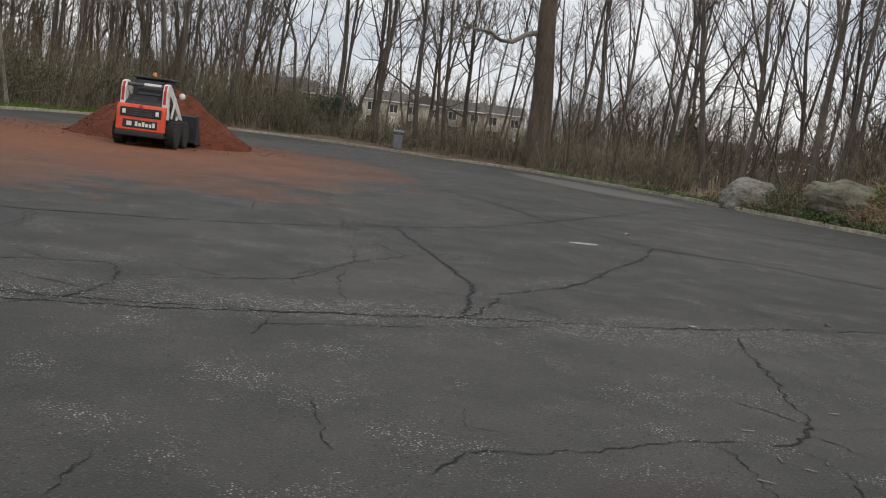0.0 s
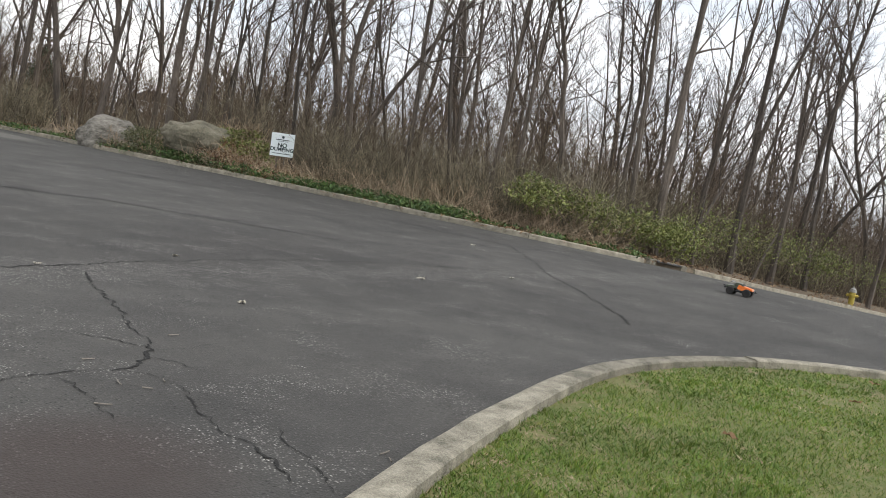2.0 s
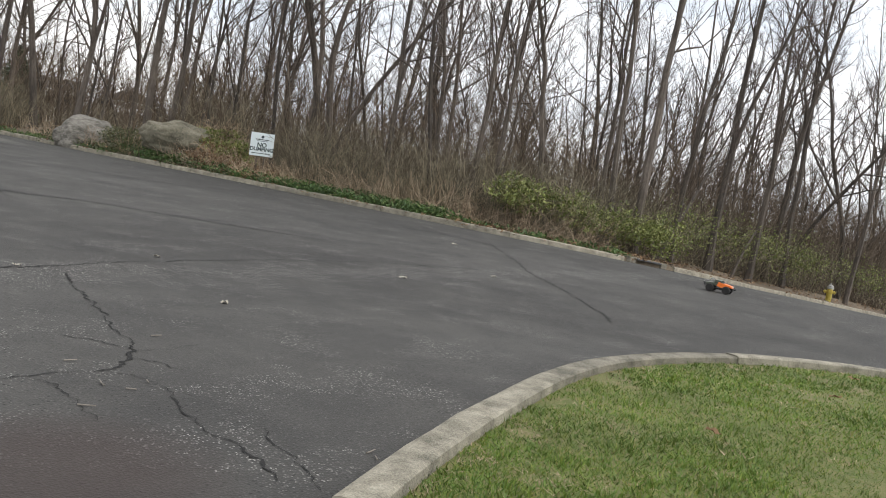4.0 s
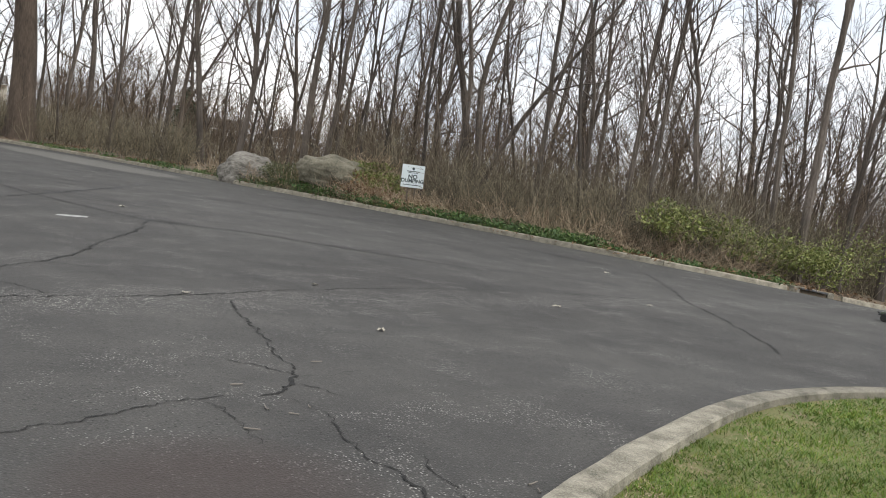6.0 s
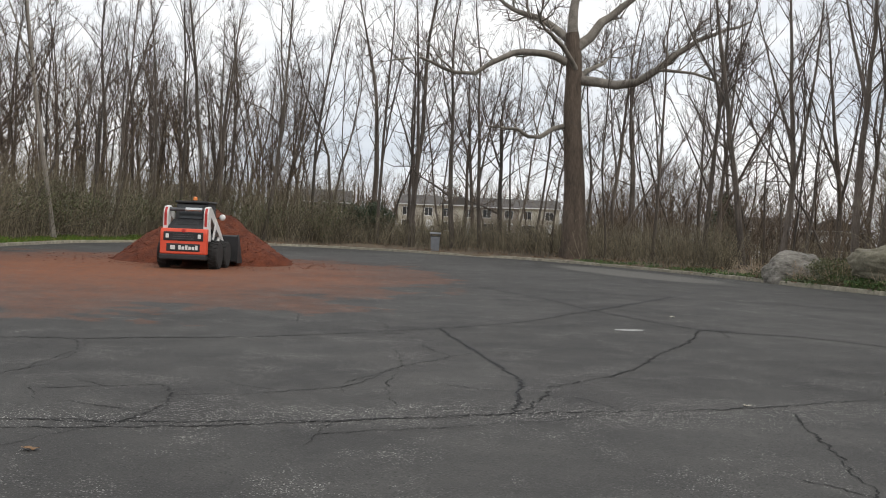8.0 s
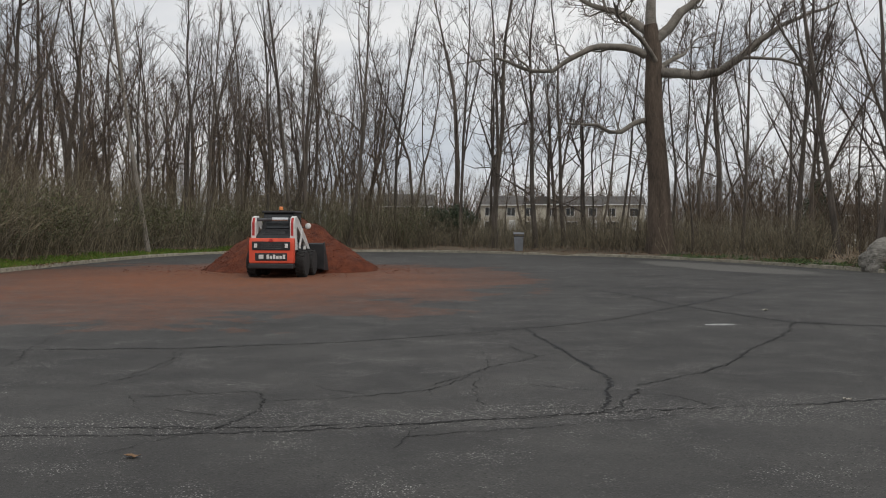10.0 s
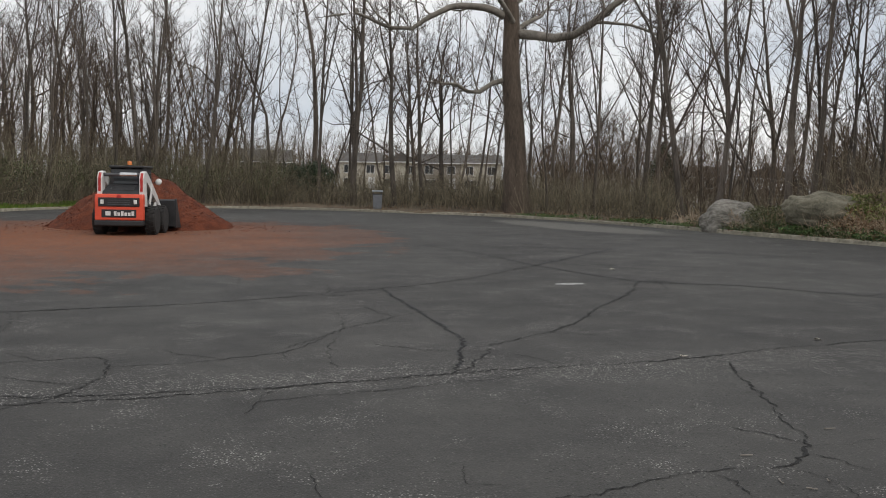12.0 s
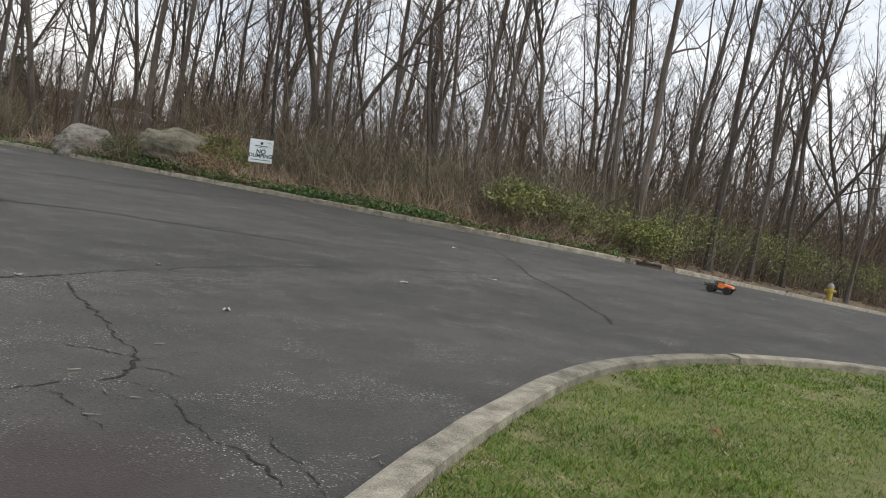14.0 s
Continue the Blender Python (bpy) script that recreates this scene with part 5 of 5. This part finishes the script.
# ---------------------------------------------------------------- boulders
def build_boulder(az, back, rx, ry, rz, seed, mat, label, turn=0):
    x, y, z = stand(az, back)
    bm = bmesh.new()
    bmesh.ops.create_icosphere(bm, subdivisions=5, radius=1)
    for v in bm.verts:
        p = v.co.copy()
        k = 1 + 0.20 * noise.noise(p * 1.1 + Vector((seed, 0, 0))) + 0.09 * noise.noise(p * 2.6 + Vector((0, seed, 0)))
        ridge = abs(noise.noise(Vector((p.x * 0.9 + p.z * 1.6, p.y * 1.2, p.z * 3.2 - p.x * 1.8 + seed))))
        k += 0.035 * noise.noise(p * 7) - 0.32 * max(0, 0.20 - ridge)
        v.co = Vector((p.x * rx * k, p.y * ry * k, p.z * rz * k))
        v.co.z = max(v.co.z, -0.5 * rz)
    ob = part("boulder", bm, mat, smooth=True)
    ob.matrix_world = pose(x, y, z + 0.10 * rz, 0, 8, turn)
    tagged(ob, label, "boulder", "boulders behind the kerb")


build_boulder(25.5, 1.8, 1.2, 0.95, 0.93, 23, ROCK, "large pale grey boulder with banded layers", -20)
build_boulder(30.5, 1.8, 1.4, 0.95, 0.80, 31, ROCK_MOSS, "large mossy grey-brown boulder overgrown with vines", -25)
build_boulder(26.8, 1.0, 0.28, 0.25, 0.2, 5, ROCK_MOSS, "small grey stone beside the larger boulders", 10)


# ---------------------------------------------------------------- houses beyond the wood
def build_window(parent, x, z, w, h, y):
    frame_ob = part("window", box(x - w / 2 - 0.09, x + w / 2 + 0.09, y - 0.07, y + 0.02, z - h / 2 - 0.09, z + h / 2 + 0.09), TRIM, parent)
    part("pane", box(x - w / 2, x - 0.03, y - 0.09, y - 0.06, z - h / 2, z + h / 2), PANE, frame_ob)
    part("pane", box(x + 0.03, x + w / 2, y - 0.09, y - 0.06, z - h / 2, z + h / 2), PANE, frame_ob)


def build_house(x, y, z, turn, w, deep, eave, ridge, wall_mat, label, group, windows, door=None, gable=False, porch=False, name="townhouse"):
    root = thing(name, pose(x, y, z, 0, 0, turn), label, "house", group)
    wall = part("wall", box(-w / 2, w / 2, 0, deep, -1.5, eave), wall_mat, root)
    if gable:
        bm = bmesh.new()
        a = [bm.verts.new((sx * (w / 2 + 0.3), yy, zz)) for yy in (-0.4, deep + 0.4) for sx, zz in ((-1, eave - 0.1), (1, eave - 0.1))]
        top = [bm.verts.new((0, yy, ridge)) for yy in (-0.4, deep + 0.4)]
        for f in ((a[0], a[1], top[0]), (a[2], a[3], top[1]), (a[0], top[0], top[1], a[2]), (a[1], a[3], top[1], top[0]), (a[0], a[2], a[3], a[1])):
            bm.faces.new(f)
        part("roof", bm, ROOF, root)
    else:
        part("roof", prism([(-0.45, eave - 0.05), (deep / 2, ridge), (deep + 0.45, eave - 0.05)], -w / 2 - 0.15, w / 2 + 0.15), ROOF, root)
    part("gutter", box(-w / 2 - 0.1, w / 2 + 0.1, -0.52, -0.38, eave - 0.12, eave + 0.02), TRIM, root)
    for wx, wz, ww, wh in windows:
        build_window(wall, wx, wz, ww, wh, 0)
    if door:
        part("door", box(door - 0.5, door + 0.5, -0.06, 0.02, 0, 2.1), TRIM, root, "white front door")
    if porch:
        part("porch_roof", prism([(-2.2, 2.7), (-1.0, 3.5), (0, 3.5), (0, 2.7)], -w * 0.35, w * 0.35), TRIM, root, "white porch roof")
        for k in range(4):
            px = -w * 0.33 + w * 0.22 * k
            part("porch_post", box(px - 0.1, px + 0.1, -2.1, -1.9, -0.5, 2.7), TRIM, root)
    return root


ROW = "row of townhouses beyond the wood"
for k in range(4):
    az = 3.3 + 2.45 * k
    x, y = polar(az, 150 + 1.2 * (k % 2))
    build_house(x, y, 0.7, -7, 6.45, 9, 4.5 + 0.15 * (k % 2), 6.1, SIDING_GREY if k == 2 else SIDING,
                "two-storey taupe townhouse with white-framed windows" if k == 2 else "two-storey cream townhouse with dark shingle roof", ROW,
                [(-1.9, 3.4, 1.2, 1.2), (1.6, 3.4, 1.2, 1.2), (-1.7, 1.2, 1.8, 1.3)], 1.8, k == 1, False)
x, y = polar(-2.5, 150)
build_house(x, y, 0.4, 3, 9.0, 9, 4.5, 6.6, SIDING_GREY, "taupe house with a broad dark roof behind the trees", "", [(-2.8, 3.8, 1.2, 1.3), (0.4, 3.8, 1.2, 1.3), (3.0, 3.8, 1.2, 1.3), (-2, 1.2, 1.6, 1.4)], 2.2, name="house")
x, y = polar(-10.0, 165)
build_house(x, y, 0.6, 8, 11.0, 9, 4.6, 6.6, SIDING_GREY, "brown house with a dark roof behind the wood", "", [(-3.4, 3.4, 1.2, 1.3), (0.4, 3.4, 1.2, 1.3), (3.6, 3.4, 1.2, 1.3)], 1.5, name="house")
x, y = polar(27.4, 130)
build_house(x, y, -0.9, -26, 9.0, 8, 4.2, 5.8, SIDING_GREY, "brown house with a white columned porch", "", [(-3, 3.4, 1.1, 1.2), (3, 3.4, 1.1, 1.2), (0, 3.6, 1.1, 1.0)], 0.6, True, True, name="house")
x, y = polar(22.9, 140)
build_house(x, y, -0.9, -22, 9.0, 8, 4.4, 6.0, SIDING_GREY, "taupe house with white window frames", "", [(-3, 3.4, 1.1, 1.2), (0, 3.4, 1.1, 1.2), (3, 3.4, 1.1, 1.2), (-2, 1.0, 1.4, 1.3)], 1.0, name="house")
x, y = polar(32.0, 140)
build_house(x, y, -1.0, -30, 7.0, 8, 5.0, 6.6, SIDING, "pale gabled house among the trees", "", [(-1.8, 4.0, 1.1, 1.2), (1.8, 4.0, 1.1, 1.2), (-1.6, 1.2, 1.3, 1.4)], 1.4, True, name="house")


# ---------------------------------------------------------------- small litter on the asphalt
def build_stick(x, y, turn, length, seed):
    rg = random.Random(seed)
    V, F = [], []
    line = branch_line(rg, Vector((-length / 2, 0, 0.006)), Vector((1, 0, 0)), length, 4, 0.10, 0)
    for p in line:
        p.z = 0.009
    tube(V, F, line, taper(0.0042, 0.003, 5), 6)
    ob = mesh("stick", V, F, PALE_BARK)
    ob.matrix_world = pose(x, y, road_z(x), 0, 0, turn)
    tagged(ob, "short dry stick lying on the asphalt", "stick", "sticks on the asphalt")


for k, (x, y, turn, length) in enumerate([(2.49, 4.97, 15, 0.11), (2.45, 4.49, 80, 0.12), (2.55, 4.36, -30, 0.08), (2.2, 4.14, -35, 0.12), (2.71, 4.48, 70, 0.07), (3.32, 5.5, 10, 0.11), (3.17, 3.14, 20, 0.12), (3.13, 3.05, 60, 0.08)]):
    build_stick(x, y, turn, 0.72 * length, k)


def build_fallen_leaf(x, y, turn, size, seed):
    rg = random.Random(seed)
    V = [(0, 0, 0.012)]
    for k in range(14):
        a = 6.28318 * k / 14
        r = size * (0.55 + 0.45 * abs(math.cos(a * 1.5))) * rg.uniform(0.8, 1.1)
        V.append((r * math.cos(a), 0.7 * r * math.sin(a), 0.006 + rg.uniform(0, 0.025)))
    ob = mesh("fallen_leaf", V, [(0, 1 + k, 1 + (k + 1) % 14) for k in range(14)], DRY_LEAF if seed == 0 else PALE_LEAF)
    ob.matrix_world = pose(x, y, road_z(x), 0, 0, turn)
    tagged(ob, "curled dry brown leaf on the asphalt", "leaf", "leaves on the asphalt")


for k, (x, y, s) in enumerate([(-2.04, 5.88, 0.06), (4.56, 6.58, 0.06), (5.73, 17.0, 0.09), (3.4, 8.04, 0.05), (8.2, 8.2, 0.07), (5.2, 8.9, 0.05), (10.4, 8.6, 0.06), (13.6, 12.4, 0.08)]):
    build_fallen_leaf(x, y, 40 * k, s, k)
for k, (x, y, turn) in enumerate([(6.4, 1.6, 20), (5.2, 2.4, 80), (7.6, 2.6, -40), (8.8, 2.9, 130)]):
    rg = random.Random(k)
    V = [(0, 0, 0.03)] + [(0.05 * math.cos(6.28 * i / 10) * rg.uniform(0.7, 1.3), 0.025 * math.sin(6.28 * i / 10), 0.02 + rg.uniform(0, 0.03)) for i in range(10)]
    ob = mesh("fallen_leaf", V, [(0, 1 + i, 1 + (i + 1) % 10) for i in range(10)], DRY_LEAF)
    ob.matrix_world = pose(x, y, lawn_z(x, y, 1.5) + 0.03, 0, 0, turn)
    tagged(ob, "dry tan leaf lying in the grass", "leaf", "leaves on the lawn")
